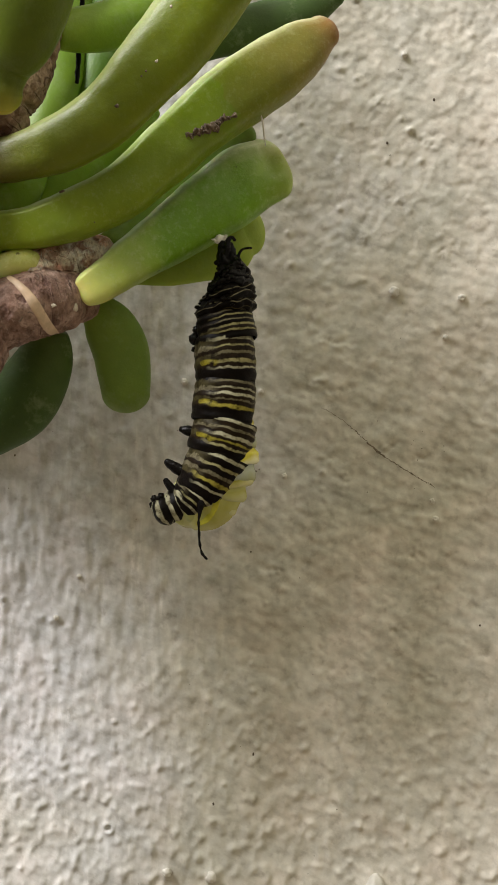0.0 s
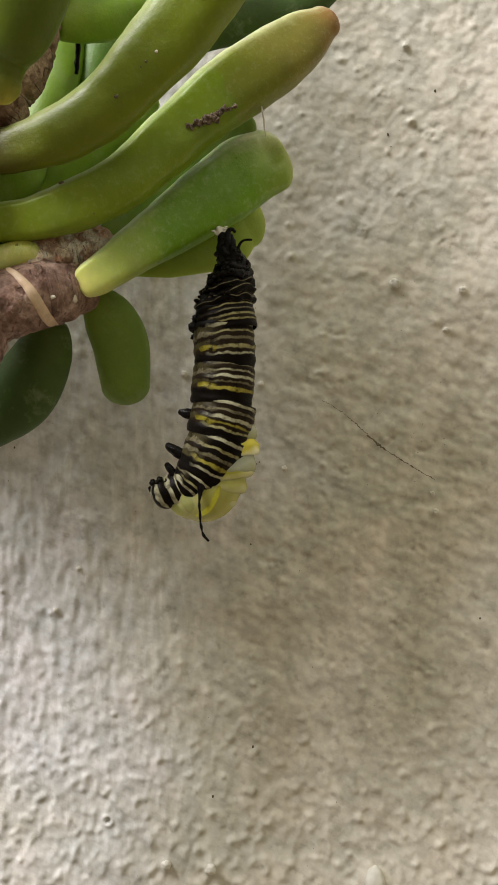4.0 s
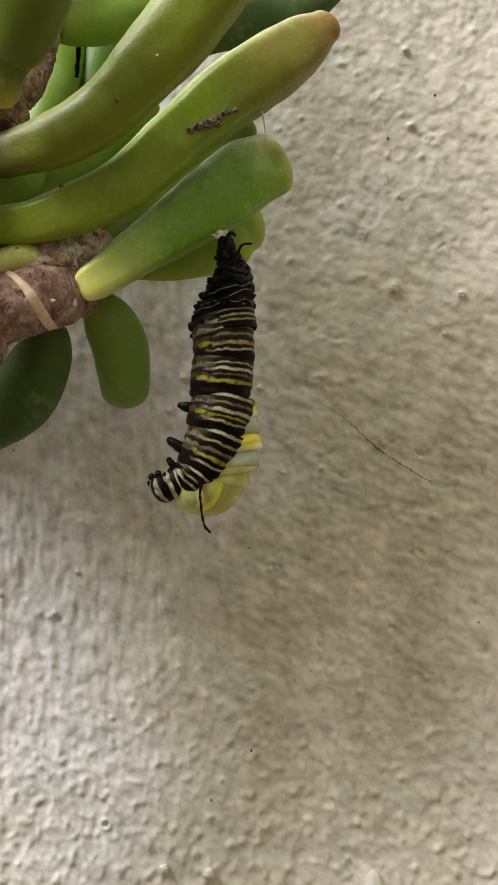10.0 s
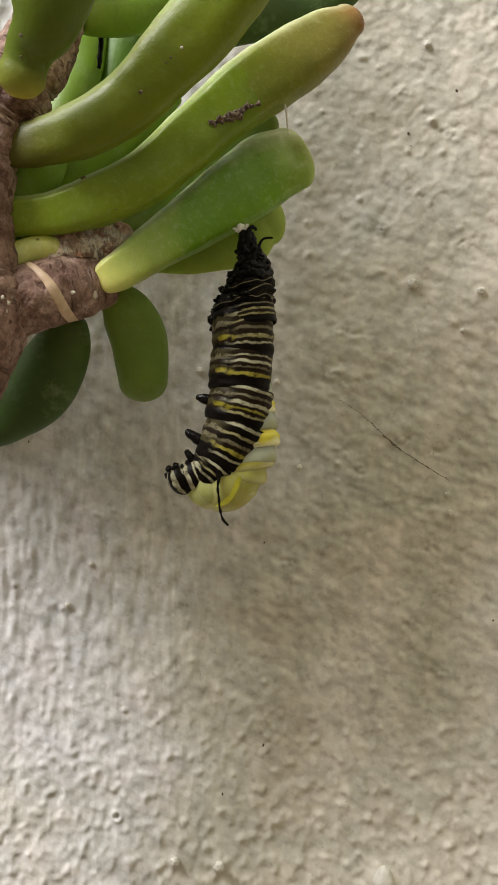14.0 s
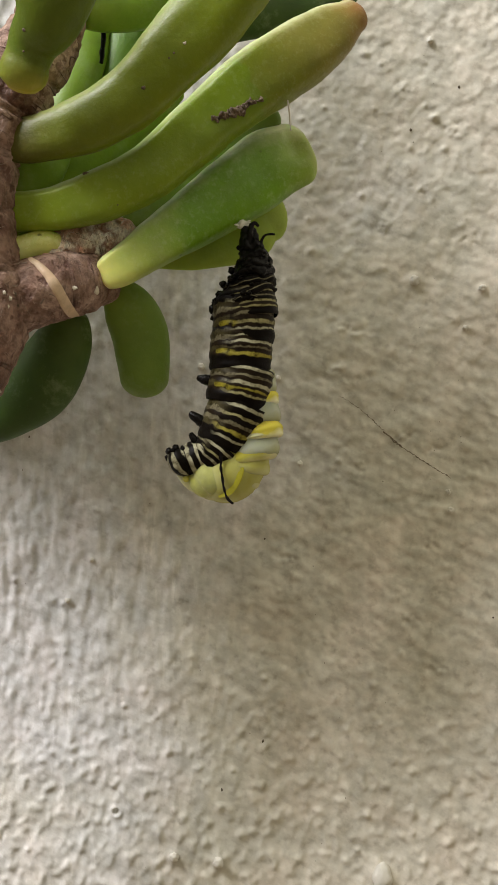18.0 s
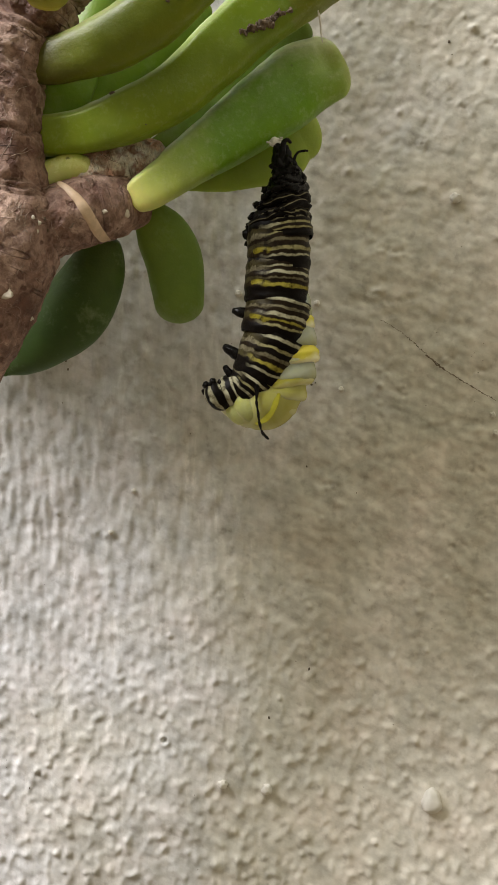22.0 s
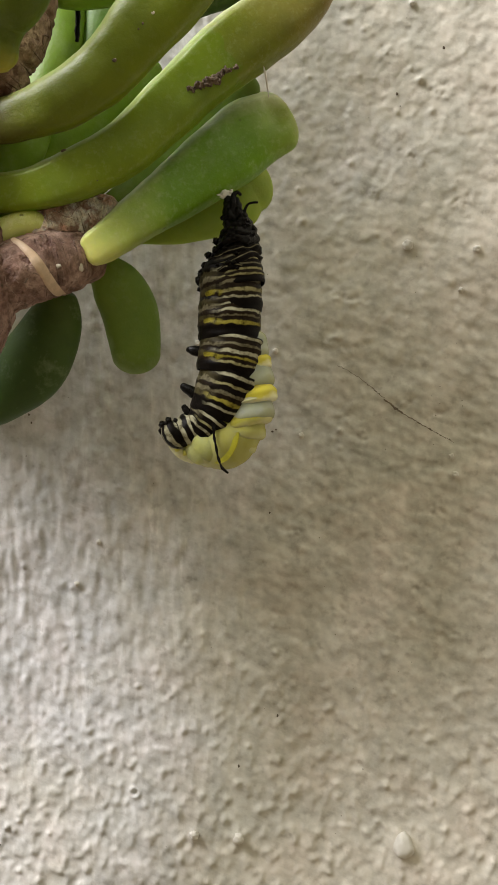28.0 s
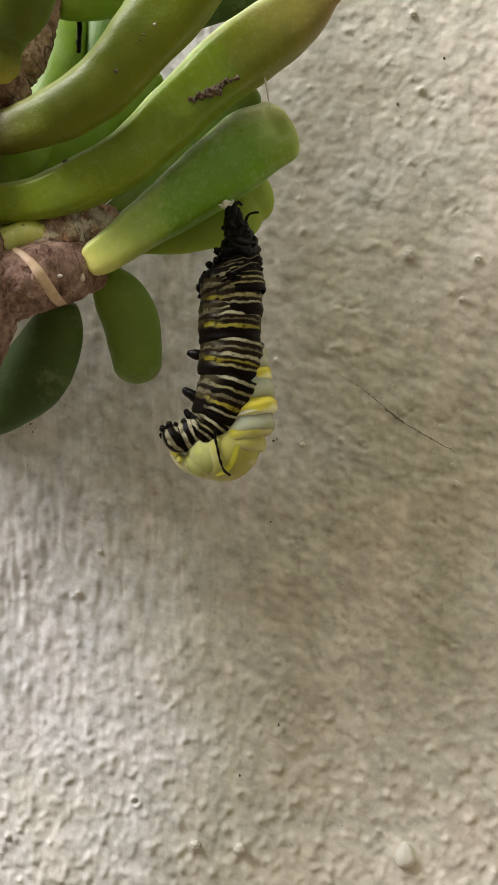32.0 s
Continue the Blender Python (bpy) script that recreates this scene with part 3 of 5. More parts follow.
def plaster():
    """Height of the plaster in mm over the near stretch: knobbly stipple low down, brushed streaks, slanting smears, a few paint drops."""
    x, z = np.meshgrid(XS, ZS, indexing="ij")
    rise_to = lambda d: 1 / (1 + np.exp(-np.clip(d, -30, 30)))
    low = rise_to(-(z + 34 - 0.1 * (x + 30) + 3 * grain(30, 6)) / 8)
    left = (1 - low) * rise_to(-(x + 33 + 3 * grain(31, 5)) / 4)
    right = (1 - low) * (1 - left / np.maximum(1 - low, 1e-6))
    top = rise_to((z - 34) / 8)
    knob = grain(32, 0.46, 0.56)
    knobs = np.log1p(np.exp(2.0 * knob + 0.2)) / 2.0
    pits = -np.log1p(np.exp(1.8 * grain(33, 0.7) - 1.0)) / 1.8
    h = 0.30 * grain(34, 14) + 0.10 * grain(35, 3.6) + 0.026 * grain(36, 0.4)
    h = h + low * (0.215 * knobs + 0.06 * grain(37, 1.2))
    h = h + left * (1 - 0.35 * top) * (0.14 * grain(38, 0.48, 1.6, 0.12) + 0.06 * grain(43, 0.4, 2.6, -0.06) + 0.10 * grain(39, 0.5, 0.8))
    h = h + (1 - 0.4 * top) * right * ((1 - 0.5 * top) * 0.075 * grain(40, 1.5, 0.5, -0.45) + 0.052 * grain(41, 0.46) + 0.095 * pits)
    plate = grain(44, 1.2) + 0.7 * grain(45, 0.5)
    h = h + (right + 0.5 * left + 0.35 * low) * (0.04 + 0.03 * right) * np.tanh(3.4 * plate)
    r = np.random.default_rng(17)

    def splat(px, pz, ra, rb, turn, up):
        n = int(2.4 * max(ra, rb) / STEP) + 1
        i, j = int(round((px - XS[0]) / STEP)), int(round((pz - ZS[0]) / STEP))
        a0, a1, c0, c1 = max(0, i - n), min(len(XS), i + n + 1), max(0, j - n), min(len(ZS), j + n + 1)
        if a0 >= a1 or c0 >= c1:
            return
        dx, dz = x[a0:a1, c0:c1] - px, z[a0:a1, c0:c1] - pz
        u, v = math.cos(turn) * dx + math.sin(turn) * dz, -math.sin(turn) * dx + math.cos(turn) * dz
        h[a0:a1, c0:c1] += up * np.exp(-((u / ra) ** 2 + (v / rb) ** 2) * 1.5)

    for _ in range(420):
        size = r.uniform(0.42, 0.8)
        splat(r.uniform(-98, 36), r.uniform(-106, 118), size, size * r.uniform(0.8, 1.3), r.uniform(0, 3.1), r.gamma(2.0, 0.13) + 0.06)
    for px, pz, spread in CRUSTS:
        for _ in range(16):
            size = r.uniform(0.28, 0.6)
            splat(px + r.normal(0, spread), pz + r.normal(0, 0.45 * spread) - 0.3 * r.normal(0, spread), size, size * r.uniform(0.6, 1.1), r.uniform(0, 3.1), r.choice((0.3, 0.22, -0.35, -0.2)))
    for px, pz, rad, up in PIMPLES:
        splat(px, pz, rad * 1.1, rad * 1.2, 0.0, 0.8 * up)
    d2 = (x + 54.4) ** 2 + (z + 58.1) ** 2
    return h + 0.55 * np.exp(-((np.sqrt(d2) - 0.85) / 0.35) ** 2) - 0.7 * np.exp(-d2 / 0.25)


PLASTER = plaster()


def relief(x, z):
    """The plaster's height at any place, flat beyond the near stretch."""
    u, v = np.clip((x - XS[0]) / STEP, 0, len(XS) - 1.001), np.clip((z - ZS[0]) / STEP, 0, len(ZS) - 1.001)
    i, j = u.astype(int), v.astype(int)
    f, k = u - i, v - j
    return (PLASTER[i, j] * (1 - f) + PLASTER[i + 1, j] * f) * (1 - k) + (PLASTER[i, j + 1] * (1 - f) + PLASTER[i + 1, j + 1] * f) * k


def stretched(lo, hi, step, far):
    """Coordinates that are dense from lo to hi and widen towards the far ends."""
    core = list(np.arange(lo, hi, step))
    a, c, grow, x = [], [], step, lo
    while x > -far:
        grow *= 1.35
        x -= grow
        a.append(x)
    grow, x = step, core[-1]
    while x < far:
        grow *= 1.35
        x += grow
        c.append(x)
    return np.array(a[::-1] + core + c)


def build_wall():
    xs, zs = stretched(-96, 34, STEP, 1600), stretched(-104, 116, STEP, 1500)
    zs = np.maximum(zs, -700)
    zs = np.unique(zs)
    gx, gz = np.meshgrid(xs, zs, indexing="ij")
    h = relief(gx, gz)
    fade = np.clip(1 - np.maximum(np.abs(gx + 30) - 90, np.abs(gz) - 130) / 60, 0, 1)
    h = h * fade
    nx, nz = gx.shape
    verts = np.stack([gx, -h, gz], -1).reshape(-1, 3) * MM
    k = np.arange(nx * nz).reshape(nx, nz)
    front = np.stack([k[:-1, :-1], k[1:, :-1], k[1:, 1:], k[:-1, 1:]], -1).reshape(-1, 4)
    x0, x1, z0, z1 = xs[0] * MM, xs[-1] * MM, zs[0] * MM, zs[-1] * MM
    back = [(x0, 0.2, z0), (x1, 0.2, z0), (x1, 0.2, z1), (x0, 0.2, z1)]
    b = nx * nz
    edge = [[int(i) for i in k[:, 0]] + [b + 1, b], [int(i) for i in k[-1, :]] + [b + 2, b + 1], [int(i) for i in k[::-1, -1]] + [b + 3, b + 2], [int(i) for i in k[0, ::-1]] + [b, b + 3]]
    faces = front.tolist() + [e[::-1] for e in edge] + [[b, b + 1, b + 2, b + 3]]
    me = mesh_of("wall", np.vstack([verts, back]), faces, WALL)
    wall = tagged(new("wall_back", me), "rough painted plaster wall, off-white with brushed and stippled relief", "wall", kind="structure")
    return wall


def on_wall(x, z, lift=0.0):
    return Vector((x * MM, float(-relief(np.array([x]), np.array([z]))[0] - lift) * MM, z * MM))


wall = build_wall()


def paint_blobs():
    """Drops of thick paint that dried on the plaster, each a lump of its own."""
    for i, (x, z, r, up) in enumerate(PIMPLES):
        v_, f_, uv_ = blob(r * 0.78 * MM, 3.0 * i + 1, 0.3 if r < 1.5 else 0.14, 20, 26, (1.0, 0.95, 1.0 if r < 1.5 else 1.35))
        if r > 2:
            v_ = [Vector((q.x * (1 - 90 * q.z), q.y * (1 - 60 * q.z), q.z)) for q in v_]
        p = on_wall(x, z, -0.12 * r)
        child("paint_blob", mesh_of("paint_blob", [p + q for q in v_], f_, PAINT, uv_), wall, "dried drop of white paint")


def build_crack():
    """A hairline crack that wanders down the plaster."""
    r = np.random.default_rng(3)
    verts, faces = [], []
    n = 90
    for i in range(n):
        t = i / (n - 1)
        x = -12.9 + 21.3 * t + 0.4 * math.sin(9 * t) + r.normal(0, 0.07)
        z = 22.0 - 15.0 * t + 0.6 * math.sin(5 * t + 1) + r.normal(0, 0.07)
        w = 0.095 * (0.3 + 1.3 * r.random() ** 2 + 1.6 * math.exp(-((t - 0.52) / 0.05) ** 2)) * (1 if 0.25 < t < 0.97 else 0.5)
        for s in (-1, 1):
            verts.append(on_wall(x + s * w * 0.6, z + s * w * 0.8, 0.03))
    for i in range(n - 1):
        faces.append((2 * i, 2 * i + 1, 2 * i + 3, 2 * i + 2))
    child("hairline_crack", mesh_of("crack", verts, faces, CRACK), wall, "thin dark crack in the plaster")


paint_blobs()
build_crack()


def build_grit():
    """Dark grit and soot specks caught in the plaster, one mesh."""
    r = np.random.default_rng(11)
    verts, faces = [], []
    spots = [(-25.6, 10.3, 0.38), (-24.9, 10.6, 0.22), (0.4, 74.0, 0.3), (0.9, 71.6, 0.2), (-26.6, -5.2, 0.28), (-26.3, -43.6, 0.3), (-34.0, -53.0, 0.25), (16.5, -19.0, 0.25), (-74.0, 15.5, 0.3), (-73.6, 13.9, 0.25), (9.5, 82.0, 0.3)]
    spots += [(r.uniform(-90, 28), r.uniform(-95, 110), r.uniform(0.06, 0.14)) for _ in range(70)]
    spots += [(7.5 + r.normal(0, 3), 14.5 + r.normal(0, 1.6), r.uniform(0.05, 0.13)) for _ in range(9)]
    for x, z, s in spots:
        c = on_wall(x, z, 0.02)
        v, f, _ = blob(0.75 * s * MM, r.uniform(0, 90), 0.6, 5, 7, (1.0, 0.5, r.uniform(0.6, 1.6)))
        b = len(verts)
        verts += [c + p for p in v]
        faces += [tuple(b + i for i in q) for q in f]
    tagged(child("wall_grit", mesh_of("grit", verts, faces, SPECK), wall, "dark grit specks in the plaster"), kind="stuff")


build_grit()

gm = []
for gxx, gyy in ((-60, -60), (60, -60), (60, 60), (-60, 60)):
    gm.append((gxx, gyy, -0.7))
ground = tagged(new("ground", mesh_of("ground", gm, [(0, 1, 2, 3)], SOIL, smooth=False)), "bare brown soil beside the wall", "ground", kind="structure")

# ---- the plant ----
LEAF_G = [(-56.9, -61.0, 62.1, 2.69), (-56.7, -61.5, 62.7, 3.47), (-56.5, -62.0, 63.9, 3.69), (-55.8, -62.5, 65.6, 3.52), (-54.5, -63.5, 67.8, 4.05), (-51.7, -66.0, 70.7, 5.36), (-49.8, -68.0, 77.2, 6.66), (-48.2, -70.0, 83.5, 5.98), (-47.6, -71.0, 88.7, 2.97)]
LEAF_A = [(-63.5, -50.0, 57.6, 3.37), (-57.8, -51.0, 57.2, 3.65), (-50.3, -52.0, 58.8, 4.45), (-43.2, -53.0, 62.3, 4.92), (-37.2, -54.0, 67.4, 5.30), (-31.4, -54.0, 74.1, 5.95), (-25.8, -54.0, 81.5, 6.25), (-21.5, -54.0, 88.0, 5.3), (-19.1, -54.0, 92.5, 2.6)]
LEAF_B = [(-64.8, -47.0, 46.8, 3.09), (-56.8, -46.5, 47.2, 3.27), (-49.6, -46.0, 49.1, 4.05), (-42.5, -45.0, 52.6, 4.25), (-36.0, -43.0, 58.8, 4.56), (-31.2, -41.0, 64.1, 4.88), (-25.7, -39.0, 69.1, 5.38), (-19.2, -37.0, 74.3, 5.62), (-13.7, -35.0, 79.3, 4.76), (-10.2, -34.0, 82.2, 3.13)]
LEAF_C = [(-48.5, -43.5, 37.2, 2.36), (-46.9, -43.5, 38.2, 2.97), (-44.0, -42.0, 40.4, 3.35), (-40.4, -39.5, 43.8, 4.02), (-34.5, -36.0, 48.9, 5.01), (-28.2, -33.2, 54.2, 5.9), (-23.6, -31.6, 58.0, 6.2), (-19.8, -30.7, 60.1, 5.7)]
LEAF_D = [(-47.6, -33.0, 42.6, 1.6), (-42.6, -31.0, 43.6, 2.8), (-37.1, -29.0, 45.5, 4.9), (-31.8, -26.0, 48.9, 7.3), (-28.1, -25.0, 51.0, 7.4), (-25.9, -24.0, 52.2, 5.9)]
LEAF_E = [(-48.8, -36.0, 37.0, 2.4), (-46.7, -34.0, 34.0, 4.25), (-45.1, -32.0, 30.0, 4.85), (-44.5, -31.0, 25.5, 4.6), (-44.3, -30.5, 22.3, 4.15)]
LEAF_F = [(-55.9, -36.0, 32.1, 3.3), (-57.5, -34.0, 27.7, 5.1), (-61.9, -32.0, 21.5, 6.2), (-67.0, -31.0, 17.4, 5.3), (-72.2, -30.0, 14.0, 3.6), (-75.3, -30.0, 11.8, 1.32)]
LEAF_H = [(-52.4, -44.0, 80.6, 3.31), (-48.6, -42.0, 81.3, 3.88), (-43.4, -40.0, 83.2, 4.28), (-37.1, -38.0, 87.1, 4.69), (-29.8, -36.0, 94.0, 4.10), (-26.1, -35.0, 98.2, 1.83)]
LEAF_I = [(-60.1, -38.0, 59.7, 2.34), (-57.7, -36.0, 67.0, 3.83), (-55.8, -34.0, 75.6, 4.23), (-55.3, -32.0, 85.4, 4.28), (-53.4, -30.0, 96.4, 3.76), (-52.9, -30.0, 103.5, 1.69)]
LEAF_K = [(-52.3, -33.0, 66.8, 2.22), (-50.1, -32.0, 74.1, 3.35), (-48.6, -31.0, 81.4, 3.93), (-47.2, -30.0, 89.9, 4.13), (-46.3, -30.0, 98.0, 2.82)]
LEAF_L = [(-36.0, -30.0, 81.0, 2.5), (-28.7, -29.0, 84.6, 3.9), (-20.0, -27.0, 87.3, 4.2), (-13.5, -26.0, 89.8, 3.8), (-8.5, -25.0, 92.5, 2.0)]
LEAF_M = [(-47.6, -37.0, 46.0, 1.63), (-44.0, -36.0, 48.6, 2.19), (-38.7, -34.0, 54.2, 3.50), (-33.3, -32.0, 59.9, 3.72), (-27.6, -31.0, 64.2, 3.74), (-23.7, -31.0, 66.2, 2.34)]
LEAF_N = [(-62.0, -41.0, 50.7, 2.31), (-56.7, -38.0, 54.9, 3.42), (-51.9, -36.0, 60.0, 3.83), (-47.6, -34.0, 64.3, 3.9), (-43.2, -32.0, 68.3, 3.3), (-40.0, -31.0, 71.0, 1.7)]
LEAF_P = [(-67.6, -44.0, 49.5, 3.14), (-63.2, -43.0, 52.0, 3.86), (-59.8, -42.0, 54.6, 3.70), (-57.7, -41.0, 57.5, 2.66), (-56.6, -40.0, 60.4, 1.07)]
LEAF_Q = [(-67.3, -42.0, 44.1, 3.53), (-62.2, -40.0, 45.8, 3.74), (-56.1, -38.0, 47.5, 3.60), (-50.6, -37.0, 49.0, 2.36), (-47.9, -36.0, 49.9, 1.09)]
LEAF_O = [(-64.0, -47.0, 39.6, 2.40), (-60.2, -46.0, 41.2, 2.42), (-57.9, -45.5, 42.0, 2.34), (-56.4, -45.0, 42.0, 1.91)]
TRUNK = [(-108.3, -52.0, -31.6, 9.84), (-97.0, -51.0, -19.4, 9.89), (-86.7, -50.0, -1.7, 8.77), (-77.2, -50.0, 11.5, 8.77), (-71.1, -50.0, 22.8, 9.44), (-67.7, -50.0, 30.5, 8.94), (-67.8, -50.0, 38.2, 7.25), (-68.2, -50.0, 47.2, 6.75), (-67.2, -50.0, 56.3, 6.75), (-64.0, -49.0, 64.3, 6.95), (-59.2, -48.0, 72.3, 6.31), (-56.2, -47.0, 80.9, 5.15), (-53.3, -46.0, 90.6, 4.66), (-50.8, -45.0, 101.4, 4.16)]
BRANCH = [(-68.3, -49.0, 30.7, 5.60), (-63.1, -48.0, 32.3, 5.63), (-58.1, -46.5, 34.3, 5.51), (-53.9, -43.5, 35.9, 5.25), (-51.2, -40.5, 36.9, 4.71), (-49.9, -39.0, 37.0, 3.76)]
# FRONT, BACK, HIGH, TOP and the shoots: out of view, added to block the sun
FRONT_3 = [(-74.8, -50.0, 52.9, 2.53), (-84.5, -50.0, 62.5, 4.64), (-90.0, -51.0, 71.8, 5.20), (-93.6, -52.0, 80.9, 4.84), (-95.7, -52.0, 88.5, 2.50)]
FRONT_4 = [(-73.9, -48.0, 61.8, 2.56), (-83.7, -46.0, 72.4, 4.74), (-88.4, -45.0, 82.7, 5.38), (-91.1, -44.0, 93.0, 5.06), (-92.3, -44.0, 100.0, 2.62)]
FRONT_5 = [(-75.5, -48.0, 45.2, 2.56), (-90.1, -46.0, 53.7, 4.74), (-99.8, -45.0, 62.0, 5.38), (-108.1, -45.0, 71.1, 4.34)]
SHADE_SHOOT = [(-72.7, -50.0, 41.0, 3.37), (-89.0, -46.0, 47.1, 3.28), (-107.3, -42.0, 55.5, 3.00), (-127.7, -40.0, 64.8, 2.67), (-146.8, -38.0, 75.6, 2.16)]
BACK_1 = [(-107.9, -42.0, 52.4, 1.94), (-114.0, -37.0, 58.8, 3.81), (-121.6, -31.0, 66.9, 5.42), (-128.5, -25.6, 74.6, 5.38), (-133.3, -22.0, 79.9, 3.13)]
BACK_2 = [(-108.9, -42.0, 52.6, 1.94), (-111.4, -40.0, 58.6, 3.74), (-114.3, -37.6, 66.0, 5.24), (-117.1, -35.4, 72.9, 5.12), (-118.9, -34.0, 77.6, 2.95)]
BACK_3 = [(-118.3, -42.0, 59.9, 1.94), (-115.9, -40.0, 65.7, 3.74), (-112.8, -37.6, 72.9, 5.24), (-110.0, -35.4, 79.4, 5.12), (-108.1, -34.0, 83.9, 2.95)]
BACK_4 = [(-108.5, -42.0, 58.1, 1.94), (-109.9, -40.0, 52.1, 3.74), (-111.7, -37.6, 44.8, 5.24), (-113.4, -35.4, 42.5, 5.12), (-114.6, -34.0, 42.8, 2.95)]
BACK_5 = [(-130.7, -42.0, 64.8, 1.94), (-126.4, -42.5, 68.6, 3.69), (-121.4, -43.1, 73.0, 5.08), (-116.8, -43.6, 77.0, 4.89), (-113.8, -44.0, 79.6, 2.79)]
BACK_6 = [(-135.7, -42.0, 70.4, 1.94), (-139.7, -40.0, 78.4, 3.74), (-144.6, -37.6, 88.3, 5.24), (-149.1, -35.4, 97.4, 5.12), (-152.2, -34.0, 103.6, 2.95)]
BACK_7 = [(-139.0, -42.0, 69.7, 1.94), (-143.3, -36.0, 78.0, 3.83), (-148.1, -28.8, 88.5, 5.48), (-152.6, -22.3, 98.5, 5.47), (-155.6, -18.0, 105.4, 3.19)]
BACK_8 = [(-122.3, -42.0, 64.5, 1.94), (-128.5, -40.0, 71.8, 3.74), (-136.0, -37.6, 80.8, 5.24), (-142.9, -35.4, 89.3, 5.12), (-147.7, -34.0, 95.1, 2.95)]
BACK_9 = [(-130.8, -42.0, 63.6, 1.94), (-133.1, -40.0, 56.7, 3.74), (-136.0, -37.6, 48.4, 5.24), (-138.5, -35.4, 43.2, 5.12), (-140.4, -34.0, 43.5, 2.95)]
BACK_10 = [(-103.9, -42.0, 51.6, 1.94), (-106.0, -38.5, 58.8, 3.77), (-108.4, -34.3, 67.8, 5.33), (-110.7, -30.5, 76.2, 5.25), (-112.1, -28.0, 82.0, 3.04)]
BACK_11 = [(-141.1, -42.0, 68.7, 1.94), (-146.5, -38.5, 76.4, 3.77), (-153.0, -34.3, 85.9, 5.33), (-158.9, -30.5, 94.8, 5.25), (-163.0, -28.0, 101.0, 3.04)]
BACK_12 = [(-120.9, -42.0, 63.7, 1.94), (-125.9, -38.5, 72.5, 3.77), (-131.8, -34.3, 83.7, 5.33), (-137.3, -30.5, 94.2, 5.25), (-141.2, -28.0, 101.3, 3.04)]
BACK_13 = [(-113.4, -42.0, 58.9, 1.94), (-108.2, -45.5, 52.3, 3.63), (-102.2, -49.7, 44.7, 4.90), (-96.9, -53.5, 38.3, 4.63), (-93.6, -56.0, 37.6, 2.61)]
BACK_14 = [(-138.6, -42.0, 71.5, 1.94), (-137.1, -36.0, 67.5, 3.83), (-134.8, -28.8, 62.4, 5.48), (-132.4, -22.3, 57.4, 5.47), (-130.7, -18.0, 53.8, 3.19)]
BACK_15 = [(-106.9, -42.0, 52.9, 1.94), (-102.7, -40.0, 47.9, 3.74), (-97.7, -37.6, 41.8, 5.24), (-93.1, -35.4, 41.9, 5.12), (-92.7, -34.0, 42.2, 2.95)]
BACK_16 = [(-113.3, -42.0, 59.4, 1.94), (-117.4, -42.5, 55.6, 3.69), (-122.2, -43.1, 51.0, 5.08), (-126.6, -43.6, 47.0, 4.89), (-129.4, -44.0, 44.2, 2.79)]
BACK_17 = [(-118.0, -42.0, 60.2, 1.94), (-124.2, -36.0, 67.8, 3.83), (-132.0, -28.8, 77.3, 5.48), (-139.2, -22.3, 86.5, 5.47), (-144.1, -18.0, 92.7, 3.19)]
BACK_18 = [(-127.8, -42.0, 62.9, 1.94), (-123.9, -40.0, 57.2, 3.74), (-119.1, -37.6, 50.3, 5.24), (-114.7, -35.4, 43.9, 5.12), (-111.8, -34.0, 42.7, 2.95)]
BACK_19 = [(-129.9, -42.0, 62.6, 1.94), (-136.9, -38.5, 70.8, 3.77), (-145.4, -34.3, 81.2, 5.33), (-153.6, -30.5, 90.9, 5.25), (-159.1, -28.0, 97.6, 3.04)]
BACK_20 = [(-115.2, -42.0, 58.0, 1.94), (-116.5, -36.0, 52.2, 3.83), (-117.9, -28.8, 44.5, 5.48), (-119.2, -22.3, 45.4, 5.47), (-120.0, -18.0, 46.3, 3.19)]
BACK_21 = [(-127.1, -42.0, 64.1, 1.94), (-123.8, -42.5, 68.4, 3.69), (-119.7, -43.1, 73.7, 5.08), (-116.2, -43.6, 78.2, 4.89), (-113.8, -44.0, 81.3, 2.79)]
BACK_22 = [(-105.7, -42.0, 54.8, 1.94), (-104.7, -42.5, 49.1, 3.69), (-103.6, -43.1, 42.4, 5.08), (-102.7, -43.6, 40.5, 4.89), (-102.1, -44.0, 40.4, 2.79)]
HIGH_1 = [(-126.8, -42.0, 102.2, 1.94), (-132.2, -38.0, 99.3, 3.78), (-138.7, -33.3, 95.6, 5.36), (-144.8, -29.0, 92.1, 5.29), (-148.9, -26.2, 89.5, 3.07)]
HIGH_2 = [(-139.9, -42.0, 113.1, 1.94), (-136.7, -40.0, 117.0, 3.74), (-132.8, -37.6, 121.8, 5.24), (-129.0, -35.5, 126.2, 5.11), (-126.7, -34.0, 129.2, 2.95)]
HIGH_3 = [(-102.6, -42.0, 82.0, 1.94), (-104.3, -40.0, 87.7, 3.74), (-106.4, -37.6, 94.6, 5.24), (-108.2, -35.5, 100.8, 5.11), (-109.5, -34.1, 105.2, 2.94)]
HIGH_4 = [(-123.4, -42.0, 99.3, 1.94), (-126.0, -39.9, 104.7, 3.75), (-129.3, -37.3, 111.4, 5.25), (-132.2, -35.1, 117.5, 5.12), (-134.2, -33.5, 121.7, 2.95)]
HIGH_5 = [(-139.7, -42.0, 112.9, 1.94), (-146.7, -40.4, 113.5, 3.74), (-155.1, -38.6, 114.0, 5.21), (-163.0, -36.9, 114.7, 5.08), (-168.3, -35.8, 115.0, 2.92)]
HIGH_6 = [(-126.5, -42.0, 102.0, 1.94), (-127.9, -41.0, 108.4, 3.72), (-129.4, -39.8, 116.3, 5.18), (-130.9, -38.7, 123.4, 5.03), (-131.9, -37.9, 128.3, 2.89)]
